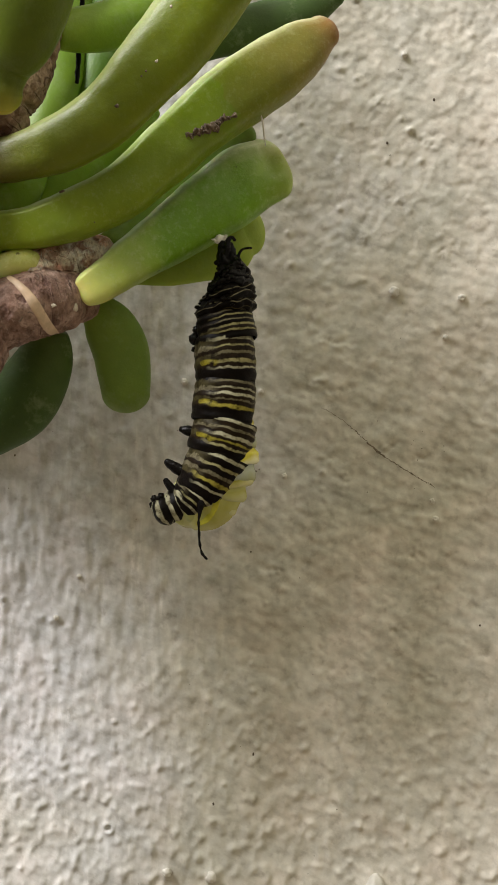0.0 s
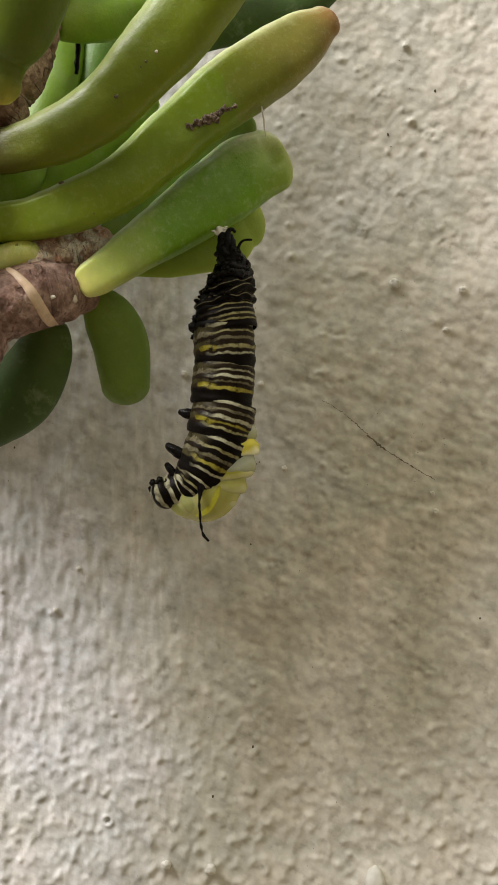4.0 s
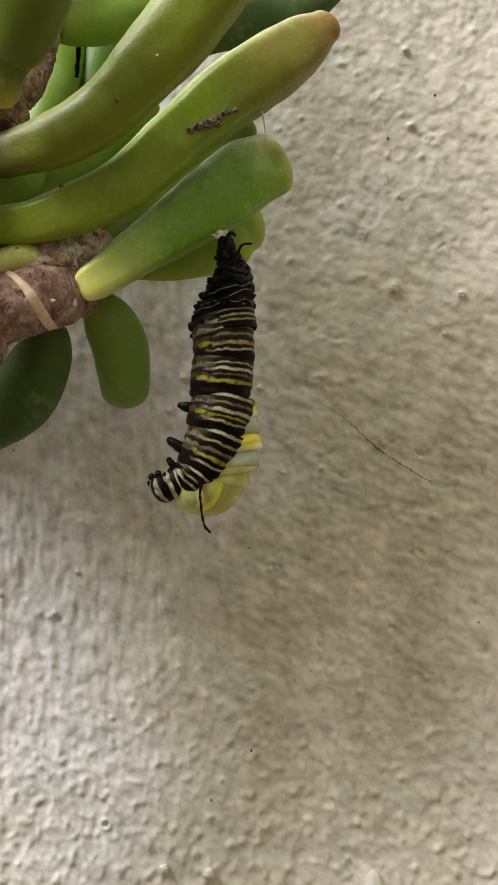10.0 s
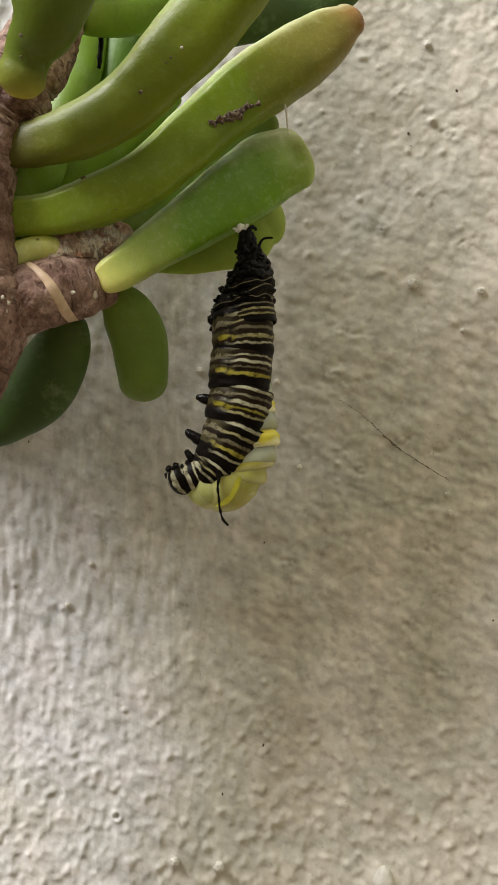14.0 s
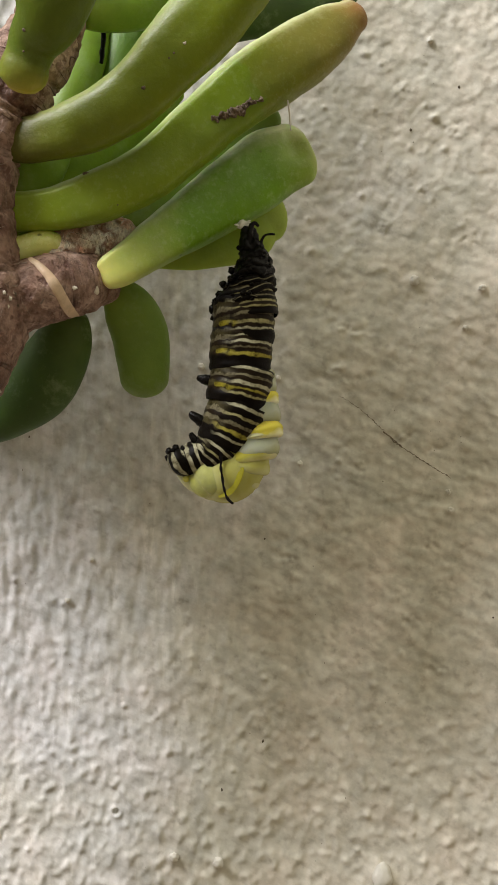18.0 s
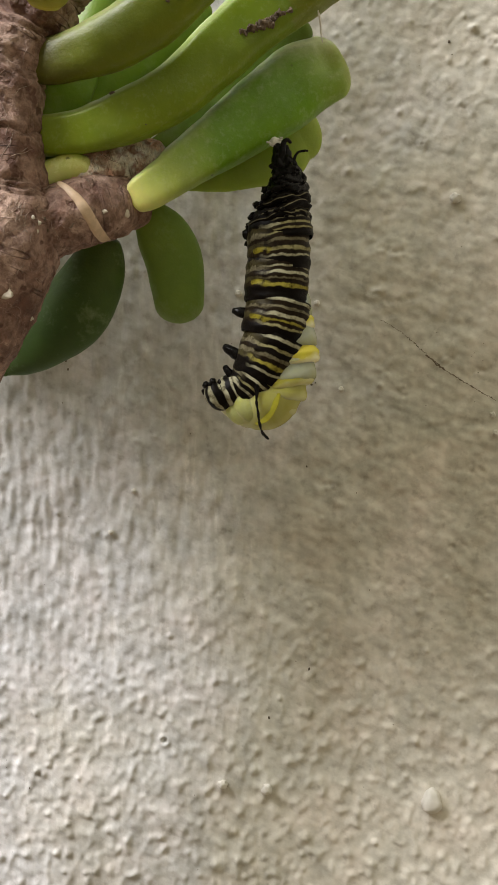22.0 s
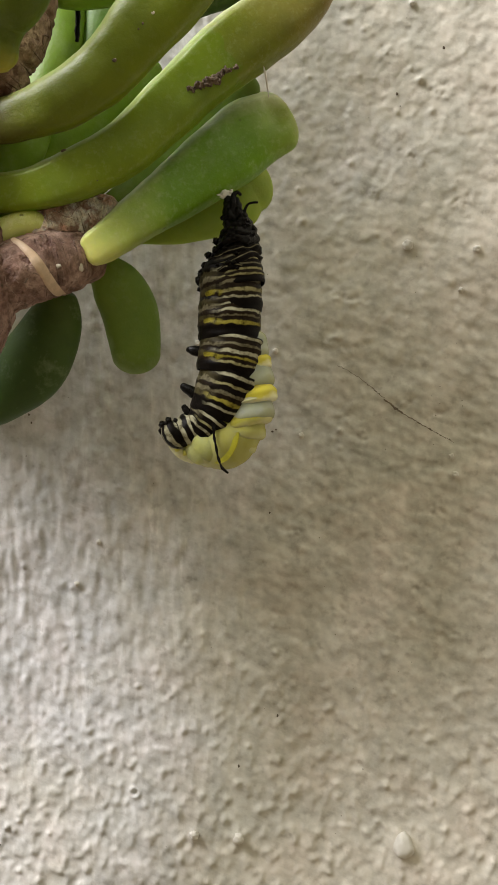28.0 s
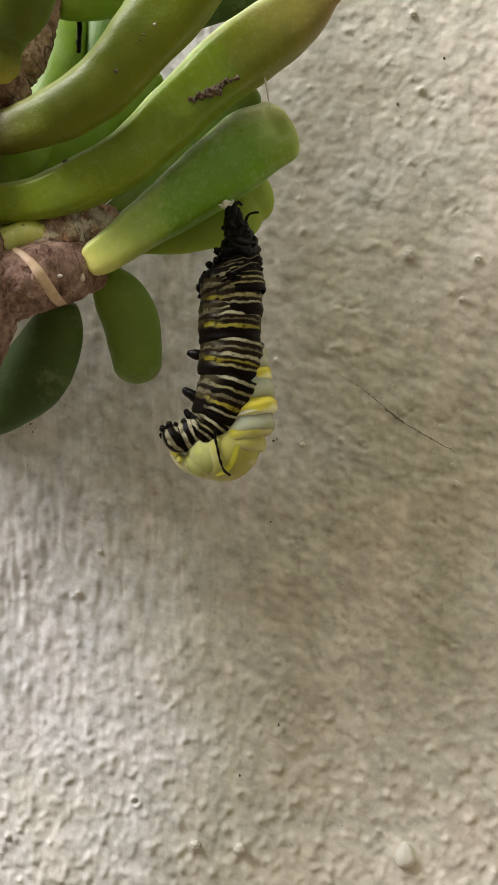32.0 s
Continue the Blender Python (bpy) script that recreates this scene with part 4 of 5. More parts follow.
HIGH_7 = [(-133.4, -42.0, 107.6, 1.94), (-132.9, -37.2, 112.5, 3.80), (-132.1, -31.3, 118.5, 5.41), (-131.1, -26.1, 124.1, 5.37), (-130.3, -22.6, 127.8, 3.12)]
HIGH_8 = [(-123.1, -42.0, 99.1, 1.94), (-124.6, -40.2, 106.0, 3.74), (-126.1, -38.1, 114.3, 5.22), (-127.7, -36.1, 122.1, 5.10), (-128.8, -34.8, 127.3, 2.93)]
HIGH_9 = [(-141.8, -42.0, 114.7, 1.94), (-147.7, -40.3, 114.4, 3.74), (-154.8, -38.3, 114.1, 5.22), (-161.5, -36.5, 113.8, 5.09), (-165.9, -35.3, 113.5, 2.93)]
HIGH_10 = [(-106.5, -42.0, 85.3, 1.94), (-107.3, -38.7, 92.1, 3.77), (-108.3, -34.6, 100.6, 5.32), (-109.0, -31.0, 108.3, 5.24), (-109.5, -28.6, 113.7, 3.03)]
HIGH_11 = [(-125.7, -42.0, 101.2, 1.94), (-131.9, -39.8, 102.6, 3.75), (-139.8, -37.1, 104.5, 5.25), (-147.0, -34.7, 106.1, 5.14), (-151.9, -33.1, 107.3, 2.96)]
HIGH_12 = [(-130.0, -42.0, 104.8, 1.94), (-128.6, -40.8, 110.1, 3.73), (-127.0, -39.3, 116.6, 5.19), (-125.3, -38.0, 122.6, 5.05), (-124.3, -37.1, 126.5, 2.90)]
HIGH_13 = [(-142.3, -42.0, 115.0, 1.94), (-139.8, -39.4, 118.2, 3.76), (-137.0, -36.2, 122.2, 5.28), (-134.1, -33.4, 125.8, 5.17), (-132.1, -31.5, 128.2, 2.98)]
HIGH_14 = [(-123.6, -42.0, 99.5, 1.94), (-128.9, -41.0, 98.1, 3.72), (-135.4, -39.7, 96.5, 5.18), (-141.4, -38.6, 95.0, 5.03), (-145.3, -37.9, 93.9, 2.89)]
HIGH_15 = [(-102.4, -42.0, 81.8, 1.94), (-99.7, -40.5, 86.8, 3.73), (-96.4, -38.8, 92.7, 5.20), (-93.5, -37.2, 98.2, 5.07), (-91.5, -36.1, 101.9, 2.91)]
HIGH_16 = [(-110.7, -42.0, 88.7, 1.94), (-116.8, -38.9, 88.7, 3.77), (-124.4, -35.2, 88.4, 5.30), (-131.4, -31.8, 88.2, 5.21), (-136.1, -29.6, 88.0, 3.01)]
SHADE_SHOOT_HIGH = [(-68.3, -50.0, 53.6, 3.37), (-86.6, -46.0, 68.7, 3.11), (-106.2, -42.0, 85.0, 2.82), (-125.1, -41.0, 100.8, 2.48), (-145.0, -40.0, 117.2, 1.78)]
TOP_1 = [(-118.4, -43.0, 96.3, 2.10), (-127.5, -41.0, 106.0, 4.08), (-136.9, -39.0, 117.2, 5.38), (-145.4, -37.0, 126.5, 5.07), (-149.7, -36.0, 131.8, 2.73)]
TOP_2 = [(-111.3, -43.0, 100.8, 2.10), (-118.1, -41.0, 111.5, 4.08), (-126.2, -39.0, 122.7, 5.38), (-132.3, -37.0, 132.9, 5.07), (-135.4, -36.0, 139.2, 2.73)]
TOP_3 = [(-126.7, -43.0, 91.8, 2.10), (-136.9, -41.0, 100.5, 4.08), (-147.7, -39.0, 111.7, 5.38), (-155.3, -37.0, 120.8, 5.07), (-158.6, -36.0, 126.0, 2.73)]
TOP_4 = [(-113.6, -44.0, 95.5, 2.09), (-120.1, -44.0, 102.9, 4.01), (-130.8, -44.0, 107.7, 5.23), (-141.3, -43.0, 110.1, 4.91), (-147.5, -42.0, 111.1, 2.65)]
STUB = [(-58.9, -44.0, 40.1, 3.31), (-53.6, -41.5, 42.7, 3.54), (-49.3, -40.0, 44.2, 3.39), (-46.4, -39.0, 44.9, 2.69)]
# more unseen sun blockers, up and to the left
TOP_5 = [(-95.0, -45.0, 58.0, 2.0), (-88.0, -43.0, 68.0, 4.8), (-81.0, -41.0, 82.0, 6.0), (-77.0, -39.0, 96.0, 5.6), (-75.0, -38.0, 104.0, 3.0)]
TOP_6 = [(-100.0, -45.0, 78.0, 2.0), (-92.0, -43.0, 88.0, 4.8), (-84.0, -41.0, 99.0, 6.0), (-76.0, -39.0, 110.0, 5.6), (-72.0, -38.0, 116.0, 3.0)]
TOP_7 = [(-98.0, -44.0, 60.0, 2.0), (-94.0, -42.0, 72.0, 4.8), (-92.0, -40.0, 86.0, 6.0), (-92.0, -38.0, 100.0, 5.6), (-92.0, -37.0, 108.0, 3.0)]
SHADE_SHOOT_TOP = [(-51.5, -45.0, 99.0, 4.2), (-55.0, -46.0, 112.0, 3.6), (-64.0, -46.0, 128.0, 3.1), (-78.0, -45.0, 146.0, 2.6)]
plant = tagged(new("succulent_plant"), "succulent shrub with tubular green leaves on a brown woody stem", "plant")
plant.location = (-0.19, -0.052, -0.7)
HOME = Matrix.Translation((0.19, 0.052, 0.7))


def leaf(axis, mat, label="", flat=0.85, tip="round", lumps=0.12, seed=1.0, twist=0.0, around=28, along=44, square=1.0, crest=0.0):
    rings = tube_rings(axis, along, around, flat, lumps, seed, tip, twist, 7.0, (), square, crest)
    return child("leaf", mesh_of("leaf", *loft(rings)[:2], mat, loft(rings)[2]), plant, label, HOME)


def wood(name, axis, label="", lumps=0.5, seed=0.0, along=60, around=40, size=3.0, tip="round", grooves=(), mat=BARK):
    rings = tube_rings(axis, along, around, 0.95, lumps, seed, tip, 0, size, grooves)
    return child(name, mesh_of(name, *loft(rings)[:2], mat, loft(rings)[2]), plant, label, HOME)


foot = [(-190.0, -52.0, -702.0, 16.0), (-186.0, -53.0, -480.0, 14.0), (-172.0, -53.0, -260.0, 12.5), (-152.0, -52.5, -120.0, 11.5)]
TRUNK_GROOVES = [(k / 17, 0.0026, 1.2) for k in (9.72, 9.86, 10.0, 10.9, 11.9, 12.03, 12.12, 12.7, 12.88, 13.6, 13.72, 14.4)]
trunk = wood("trunk", foot + TRUNK, "brown peeling woody trunk", 0.55, 2.0, 360, 72, 2.4, grooves=TRUNK_GROOVES)
branch = wood("branch", BRANCH, "short brown side branch with leaf scars", 0.3, 5.0, 80, 56, 1.8, grooves=[(0.30, 0.02, 0.25), (0.40, 0.012, 0.3), (0.52, 0.012, 0.25), (0.66, 0.015, 0.3), (0.82, 0.012, 0.25)])
stub = wood("branch_stub", STUB, "wrinkled pinkish-brown shoot", 0.35, 9.0, 50, 40, 1.6, grooves=[(0.3, 0.03, 0.2), (0.55, 0.02, 0.25), (0.8, 0.02, 0.2)], mat=BARK_PALE_LIT)
leaf_near = leaf(LEAF_G, LEAF_NEAR, "thick olive leaf with a pale yellow base", 0.8, seed=3)
leaf_upper = leaf(LEAF_A, LEAF_OLIVE, "long glossy olive-green leaf", 0.62, seed=4, along=60, around=72, square=0.85, crest=0.06, lumps=0.3)
leaf_long = leaf(LEAF_B, LEAF_FLUSHED, "long green leaf with a red-flushed tip", 0.55, seed=5, along=60, around=72, square=0.5, crest=0.28, lumps=0.3)
leaf_cup = leaf(LEAF_C, LEAF_FRESH, "bright green leaf with a hollow cupped tip", 0.48, "cup", seed=6, along=60, around=72, square=0.55, crest=0.28, lumps=0.3)
leaf(LEAF_D, LEAF_PALE, "broad pale lime leaf", 0.35, seed=7)
leaf(LEAF_E, LEAF_MID, "hanging mid-green leaf", 0.6, seed=8)
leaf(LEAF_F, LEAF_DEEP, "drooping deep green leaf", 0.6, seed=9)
leaf(LEAF_H, LEAF_LIME, "light green leaf with a waxy sheen", 0.8, seed=10)
leaf(LEAF_I, LEAF_LIME, "light green upright leaf", 0.6, seed=11)
leaf(LEAF_K, LEAF_SAGE, "grey-green leaf with a waxy sheen", 0.6, seed=12)
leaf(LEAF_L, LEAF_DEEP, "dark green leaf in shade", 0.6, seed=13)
leaf(LEAF_M, LEAF_MID, "mid-green leaf", 0.6, seed=14)
leaf(LEAF_N, LEAF_LIME, "light green leaf", 0.6, seed=15)
leaf(LEAF_P, LEAF_LIME, "small light green leaf", 0.7, seed=16)
leaf(LEAF_Q, LEAF_LIME, "mid-green leaf in shade", 0.6, seed=18)
leaf(LEAF_O, LEAF_BUD, "pale yellow-green leaf bud", 0.8, seed=17)

lifted = lambda axis: [(x, y, z + 10, w) for x, y, z, w in axis]
# added foliage out of view that shapes the shadow on the wall
wood("shade_shoot", lifted(SHADE_SHOOT), "brown side shoot full of leaves, unseen, added to cast shade", 0.4, 12.0, 60, 24)
for k, axis in enumerate((BACK_1, BACK_2, BACK_3, BACK_4, BACK_5, BACK_6, BACK_7, BACK_8, BACK_9, BACK_10, BACK_11, BACK_12, BACK_13, BACK_14, BACK_15, BACK_16, BACK_17, BACK_18, BACK_19, BACK_20, BACK_21, BACK_22)):
    leaf(lifted(axis), (LEAF_OLIVE, LEAF_DEEP, LEAF_FRESH)[k % 3], "fleshy green leaf on a side shoot, unseen, added to cast shade", 0.7, seed=k + 40.0, along=24, around=16)

wood("shade_shoot", SHADE_SHOOT_TOP, "brown upright shoot full of leaves, unseen, added to cast shade", 0.4, 15.0, 60, 24)
tuft = random.Random(5)
for k in range(11):
    root = spline(SHADE_SHOOT_TOP, 0.35 + 0.065 * k)
    lean, out_by = tuft.uniform(-2.4, 0.6), tuft.uniform(24, 32)
    dx, dy, dz = out_by * math.sin(lean), tuft.uniform(-12, 12), out_by * math.cos(lean)
    leaf([(root[0] + dx * f, root[1] + dy * f, root[2] + dz * f, w) for f, w in ((0, 1.9), (0.3, 3.8), (0.6, 5.2), (0.85, 4.9), (1.0, 2.9))],
         (LEAF_OLIVE, LEAF_FLUSHED)[k % 2], "fleshy green leaf on an upright shoot, unseen, added to cast shade", 0.7, seed=k + 130.0, along=24, around=16)

wood("shade_shoot", lifted(SHADE_SHOOT_HIGH), "brown side shoot full of leaves, unseen, added to cast shade", 0.4, 14.0, 60, 24)
for k, axis in enumerate((HIGH_1, HIGH_2, HIGH_3, HIGH_4, HIGH_5, HIGH_6, HIGH_7, HIGH_8, HIGH_9, HIGH_10, HIGH_11, HIGH_12, HIGH_13, HIGH_14, HIGH_15, HIGH_16)):
    leaf(lifted(axis), (LEAF_DEEP, LEAF_OLIVE, LEAF_FRESH)[k % 3], "fleshy green leaf on a side shoot, unseen, added to cast shade", 0.7, seed=k + 90.0, along=24, around=16)

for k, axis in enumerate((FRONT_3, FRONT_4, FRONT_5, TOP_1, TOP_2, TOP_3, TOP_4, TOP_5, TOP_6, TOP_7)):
    leaf(axis, (LEAF_OLIVE, LEAF_FLUSHED)[k % 2], "long fleshy green leaf, unseen, added to cast shade", 0.75, seed=k + 70.0, along=30, around=18)


def tree_of(ob):
    """A search tree over a plant part, in world space."""
    me = ob.data
    return BVHTree.FromPolygons([v.co.copy() for v in me.vertices], [tuple(p.vertices) for p in me.polygons])


def front(tree, x, z):
    """The point of a part that faces the viewer at x, z (mm), and its normal."""
    p, n, _, _ = tree.ray_cast(Vector((x, -150, z)) * MM, Vector((0, 1, 0)))
    if p is None:
        return None, None
    return p, (n if n.y < 0 else -n)


def scar_ring(tree, line, width, mat, label, lift=0.12):
    """A pale leaf scar that runs slantwise over the front of a branch."""
    rows = []
    for i in range(40):
        t = i / 39
        x, z = spline(line, t)
        w = width * math.sin(math.pi * (0.06 + 0.88 * t)) ** 0.5 * (1 + 0.12 * noise.noise(Vector((t * 9, 0, 0))))
        row = []
        for k, up in ((-1.15, -0.1), (-1, 0.6), (-0.5, 1.0), (0, 1.05), (0.5, 1.0), (1, 0.6), (1.15, -0.1)):
            p, n = front(tree, x + k * w, z + k * w * 0.35)
            if p is not None:
                row.append(p + n * lift * up * MM)
        if len(row) == 7:
            rows.append(row)
    v_, f_, uv_ = loft(rows, False, False, wrap=False)
    return child("leaf_scar", mesh_of("leaf_scar", v_, f_, mat, uv_), plant, label, HOME)


trunk_tree, branch_tree, stub_tree = tree_of(trunk), tree_of(branch), tree_of(stub)
scar_ring(branch_tree, [(-58.9, 38.9), (-57.0, 37.5), (-55.1, 35.5), (-53.7, 33.0), (-52.9, 30.6), (-52.8, 28.7), (-53.5, 27.0)], 0.65, SCAR, "pale orange leaf scar", 0.25)


def flake(tree, x, z, size, seed, turn=0.0, lift=0.06):
    """A curled sliver of peeling bark, or None off the edge of the stem."""
    p, n = front(tree, x, z)
    if p is None or n.y > -0.45:
        return None
    rows = []
    c, s = math.cos(turn), math.sin(turn)
    for i in range(8):
        a = i / 7 - 0.5
        row = []
        for j in range(4):
            w = (j / 3 - 0.5) * (1 - 3.2 * a * a) * (0.22 + 0.2 * noise.noise(Vector((a * 4, seed, j))))
            bend = 0.2 * math.sin(5 * a + seed)
            u, v = (a * c - (w + bend) * s) * size, (a * s + (w + bend) * c) * size
            q, m = front(tree, x + u, z + v)
            if q is None or (q - p).length > size * 1.5 * MM:
                return None
            row.append(q + m * (lift + 0.35 * size * abs(w) + 0.12 * abs(noise.noise(Vector((u + seed, v, seed))))) * MM)
        rows.append(row)
    return loft(rows, False, False, wrap=False)


def flakes(name, tree, box, count, sizes, seed, mat, label, lean=0.2):
    """Loose bark slivers over a stretch of stem, one part."""
    r = np.random.default_rng(seed)
    verts, faces = [], []
    for _ in range(count):
        x, z = r.uniform(box[0], box[1]), r.uniform(box[2], box[3])
        made = flake(tree, x, z, r.uniform(*sizes), r.uniform(0, 50), r.normal(lean, 0.5))
        if made is None:
            continue
        base = len(verts)
        verts += made[0]
        faces += [tuple(base + i for i in q) for q in made[1]]
    tagged(child(name, mesh_of(name, verts, faces, mat), plant, label, HOME), kind="stuff")


flakes("bark_peel", trunk_tree, (-76, -48, 36, 90), 44, (0.6, 1.8), 21, BARK_FLAKE, "thin peeling slivers of bark")
flakes("bark_peel", branch_tree, (-62, -44, 28, 41), 26, (0.4, 1.2), 22, BARK_FLAKE, "thin peeling slivers of bark")
flakes("bark_peel", stub_tree, (-53, -41, 40, 46), 10, (0.4, 1.2), 23, BARK_FLAKE, "thin peeling slivers of bark")


def fibres(tree, x, z, wide, count, seed, lean):
    """Loose pale threads of torn bark that lie over the stem, one part."""
    r = np.random.default_rng(seed)
    verts, faces = [], []
    for _ in range(count):
        px, pz = r.normal(x, wide), r.normal(z, wide)
        turn, size, bow = r.normal(lean, 0.5), r.uniform(1.2, 4.0), r.uniform(-0.35, 0.35)
        axis = []
        for i in range(6):
            a = i / 5 - 0.5
            off = bow * size * (0.25 - a * a) + 0.04 * r.normal()
            p, n = front(tree, px + size * a * math.cos(turn) - off * math.sin(turn), pz + size * a * math.sin(turn) + off * math.cos(turn))
            if p is None or n.y > -0.4:
                break
            axis.append((*((p + n * (0.04 + 0.3 * (2 * a) ** 2 * r.random()) * MM) / MM), 0.055 - 0.06 * abs(a)))
        if len(axis) < 6 or max((Vector(q[:3]) - Vector(w[:3])).length for q, w in zip(axis, axis[1:])) > 1.2:
            continue
        v_, f_, _ = loft(tube_rings(axis, 12, 6, 0.9, 0.02, 1.0, "round", 0, 1.0))
        base = len(verts)
        verts += v_
        faces += [tuple(base + i for i in q) for q in f_]
    tagged(child("bark_fibre", mesh_of("bark_fibre", verts, faces, FIBRE), plant, "fine pale threads of torn bark", HOME), kind="stuff")


fibres(trunk_tree, -61.5, 33.5, 2.0, 40, 51, 1.2)
fibres(trunk_tree, -66.0, 58.0, 3.5, 24, 52, 0.6)
fibres(trunk_tree, -67.0, 45.0, 3.0, 22, 53, 1.3)
fibres(trunk_tree, -67.0, 24.0, 4.0, 22, 54, 1.0)
fibres(branch_tree, -52.5, 33.5, 3.0, 16, 55, -1.1)
fibres(stub_tree, -48.5, 43.8, 2.0, 6, 56, 0.2)


def dab(name, tree, x, z, size, seed, mat, label="", squash=(1, 0.5, 1), parent=None):
    """A crumb or spot stuck to a part of the plant."""
    p, n = front(tree, x, z)
    if p is None:
        return None
    v_, f_, uv_ = blob(size * MM, seed, 0.6, 7, 9, squash)
    return child(name, mesh_of(name, [p + q for q in v_], f_, mat, uv_), plant, label, HOME)


upper_tree, long_tree, near_tree, cup_tree = tree_of(leaf_upper), tree_of(leaf_long), tree_of(leaf_near), tree_of(leaf_cup)
dab("dry_spot", upper_tree, -39.9, 62.8, 0.30, 2.0, TWIG, "small brown scab")
dab("dry_spot", upper_tree, -39.8, 62.9, 0.17, 3.0, CRUMB, "pale crumb")
dab("dry_spot", upper_tree, -33.7, 69.0, 0.23, 5.0, CRUMB, "pale crumb")
dab("dry_spot", upper_tree, -35.3, 67.6, 0.18, 6.0, TWIG)
dab("dry_spot", upper_tree, -36.0, 66.9, 0.16, 7.0, TWIG)
dab("dry_spot", upper_tree, -31.4, 77.0, 0.22, 8.0, CRUMB, "pale crumb")
dab("dry_spot", upper_tree, -37.2, 60.2, 0.16, 9.0, TWIG)
dab("dry_spot", long_tree, -50.5, 52.3, 0.36, 10.0, TWIG, "small brown scab", (1.4, 0.5, 0.9))
dab("dry_spot", long_tree, -39.6, 48.4, 0.20, 11.0, TWIG)
dab("dry_spot", long_tree, -34.0, 53.0, 0.12, 12.0, TWIG)
dab("dry_spot", long_tree, -45.5, 47.5, 0.12, 13.0, TWIG)
dab("dry_spot", near_tree, -55.5, 65.3, 0.20, 14.0, TWIG)
dab("dry_spot", near_tree, -54.8, 67.5, 0.29, 15.0, TWIG)
dab("pale_spot", branch_tree, -49.3, 34.6, 0.55, 16.0, CRUMB, "pale crumb on the bark", (1, 0.5, 1.2))
dab("pale_spot", branch_tree, -52.0, 34.4, 0.45, 17.0, CRUMB, "pale crumb on the bark", (1.2, 0.4, 0.8))
dab("pale_spot", trunk_tree, -64.6, 20.9, 0.95, 18.0, CRUMB, "chalky white patch on the bark", (1.1, 0.14, 0.9))
dab("pale_spot", trunk_tree, -59.1, 23.9, 0.4, 19.0, CRUMB, "pale crumb on the bark")
dab("pale_spot", trunk_tree, -63.0, 18.0, 0.35, 20.0, CRUMB)
for i, (kx, kz, ks) in enumerate(((-60.2, 31.6, 0.5), (-59.5, 30.9, 0.35), (-60.8, 32.4, 0.4), (-59.8, 32.5, 0.4), (-60.3, 30.4, 0.3))):
    dab("bark_knot", trunk_tree, kx, kz, ks * 0.8, 30.0 + i, TWIG if i % 2 else CRUMB, "rough crusted bud knot", (1, 0.35, 1))
flakes("bark_peel", trunk_tree, (-63.0, -58, 29, 34), 16, (0.4, 1.1), 31, BARK_FLAKE, "pale broken fibres round a knot")

twig = tagged(new("twig_fragment"), "short dry brown twig fragment stuck on a leaf", "twig")
twig.location = front(long_tree, -27.6, 63.9)[0]
for i, (ta, tb, tr) in enumerate((((-31.4, 61.7), (-29.9, 62.2), 0.34), ((-30.3, 62.5), (-28.6, 62.9), 0.50), ((-29.1, 62.5), (-27.0, 64.0), 0.52), ((-27.9, 63.2), (-26.6, 63.5), 0.42),
                                  ((-26.9, 64.2), (-25.9, 64.7), 0.40), ((-26.1, 65.0), (-24.9, 65.1), 0.38), ((-25.0, 65.2), (-23.9, 65.8), 0.26))):
    pa, pb = front(long_tree, *ta)[0] / MM, front(long_tree, *tb)[0] / MM
    mid = (pa + pb) / 2
    rows = [(*pa, tr * 0.8), (*(pa * 0.6 + pb * 0.4), tr * 1.25), (*mid, tr * 1.2), (*pb, tr * 0.9)]
    rings = tube_rings(rows, 40, 26, 0.7, 0.5, 2.0 * i, "round", 0, 0.55)
    child("twig_piece", mesh_of("twig_piece", *loft(rings)[:2], TWIG, loft(rings)[2]), twig, "", Matrix.Translation(-twig.location))

stalk = tube_rings([(-51.2, -38.0, 74.0, 0.35), (-51.0, -38.0, 78.0, 0.45), (-50.8, -38.5, 82.0, 0.35), (-50.0, -39.0, 88.0, 0.4), (-49.4, -39.0, 94.0, 0.4)], 24, 10, 0.9, 0.2, 3.0, "round", 0, 1.0)
child("dead_stalk", mesh_of("dead_stalk", *loft(stalk)[:2], BLACK, loft(stalk)[2]), plant, "thin black dead stalk", HOME)
thread = tube_rings([(-20.1, -39.0, 67.0, 0.10), (-19.8, -38.5, 65.4, 0.16), (-19.7, -37.5, 63.8, 0.12), (-19.6, -36.6, 62.4, 0.08)], 16, 8, 0.9, 0.08, 3.0, "round", 0, 0.6)
silk_thread = tagged(new("silk_thread", mesh_of("silk_thread", *loft(thread)[:2], SILK, loft(thread)[2])), "fine white silk strand between two leaves", "silk")

# ---- the hanging caterpillar ----
HANG = Vector((-27.3, -36.0, 46.7)) * MM
larva = tagged(new("caterpillar"), "black, white and yellow striped caterpillar hanging and shedding its skin", "caterpillar")
larva.location = HANG

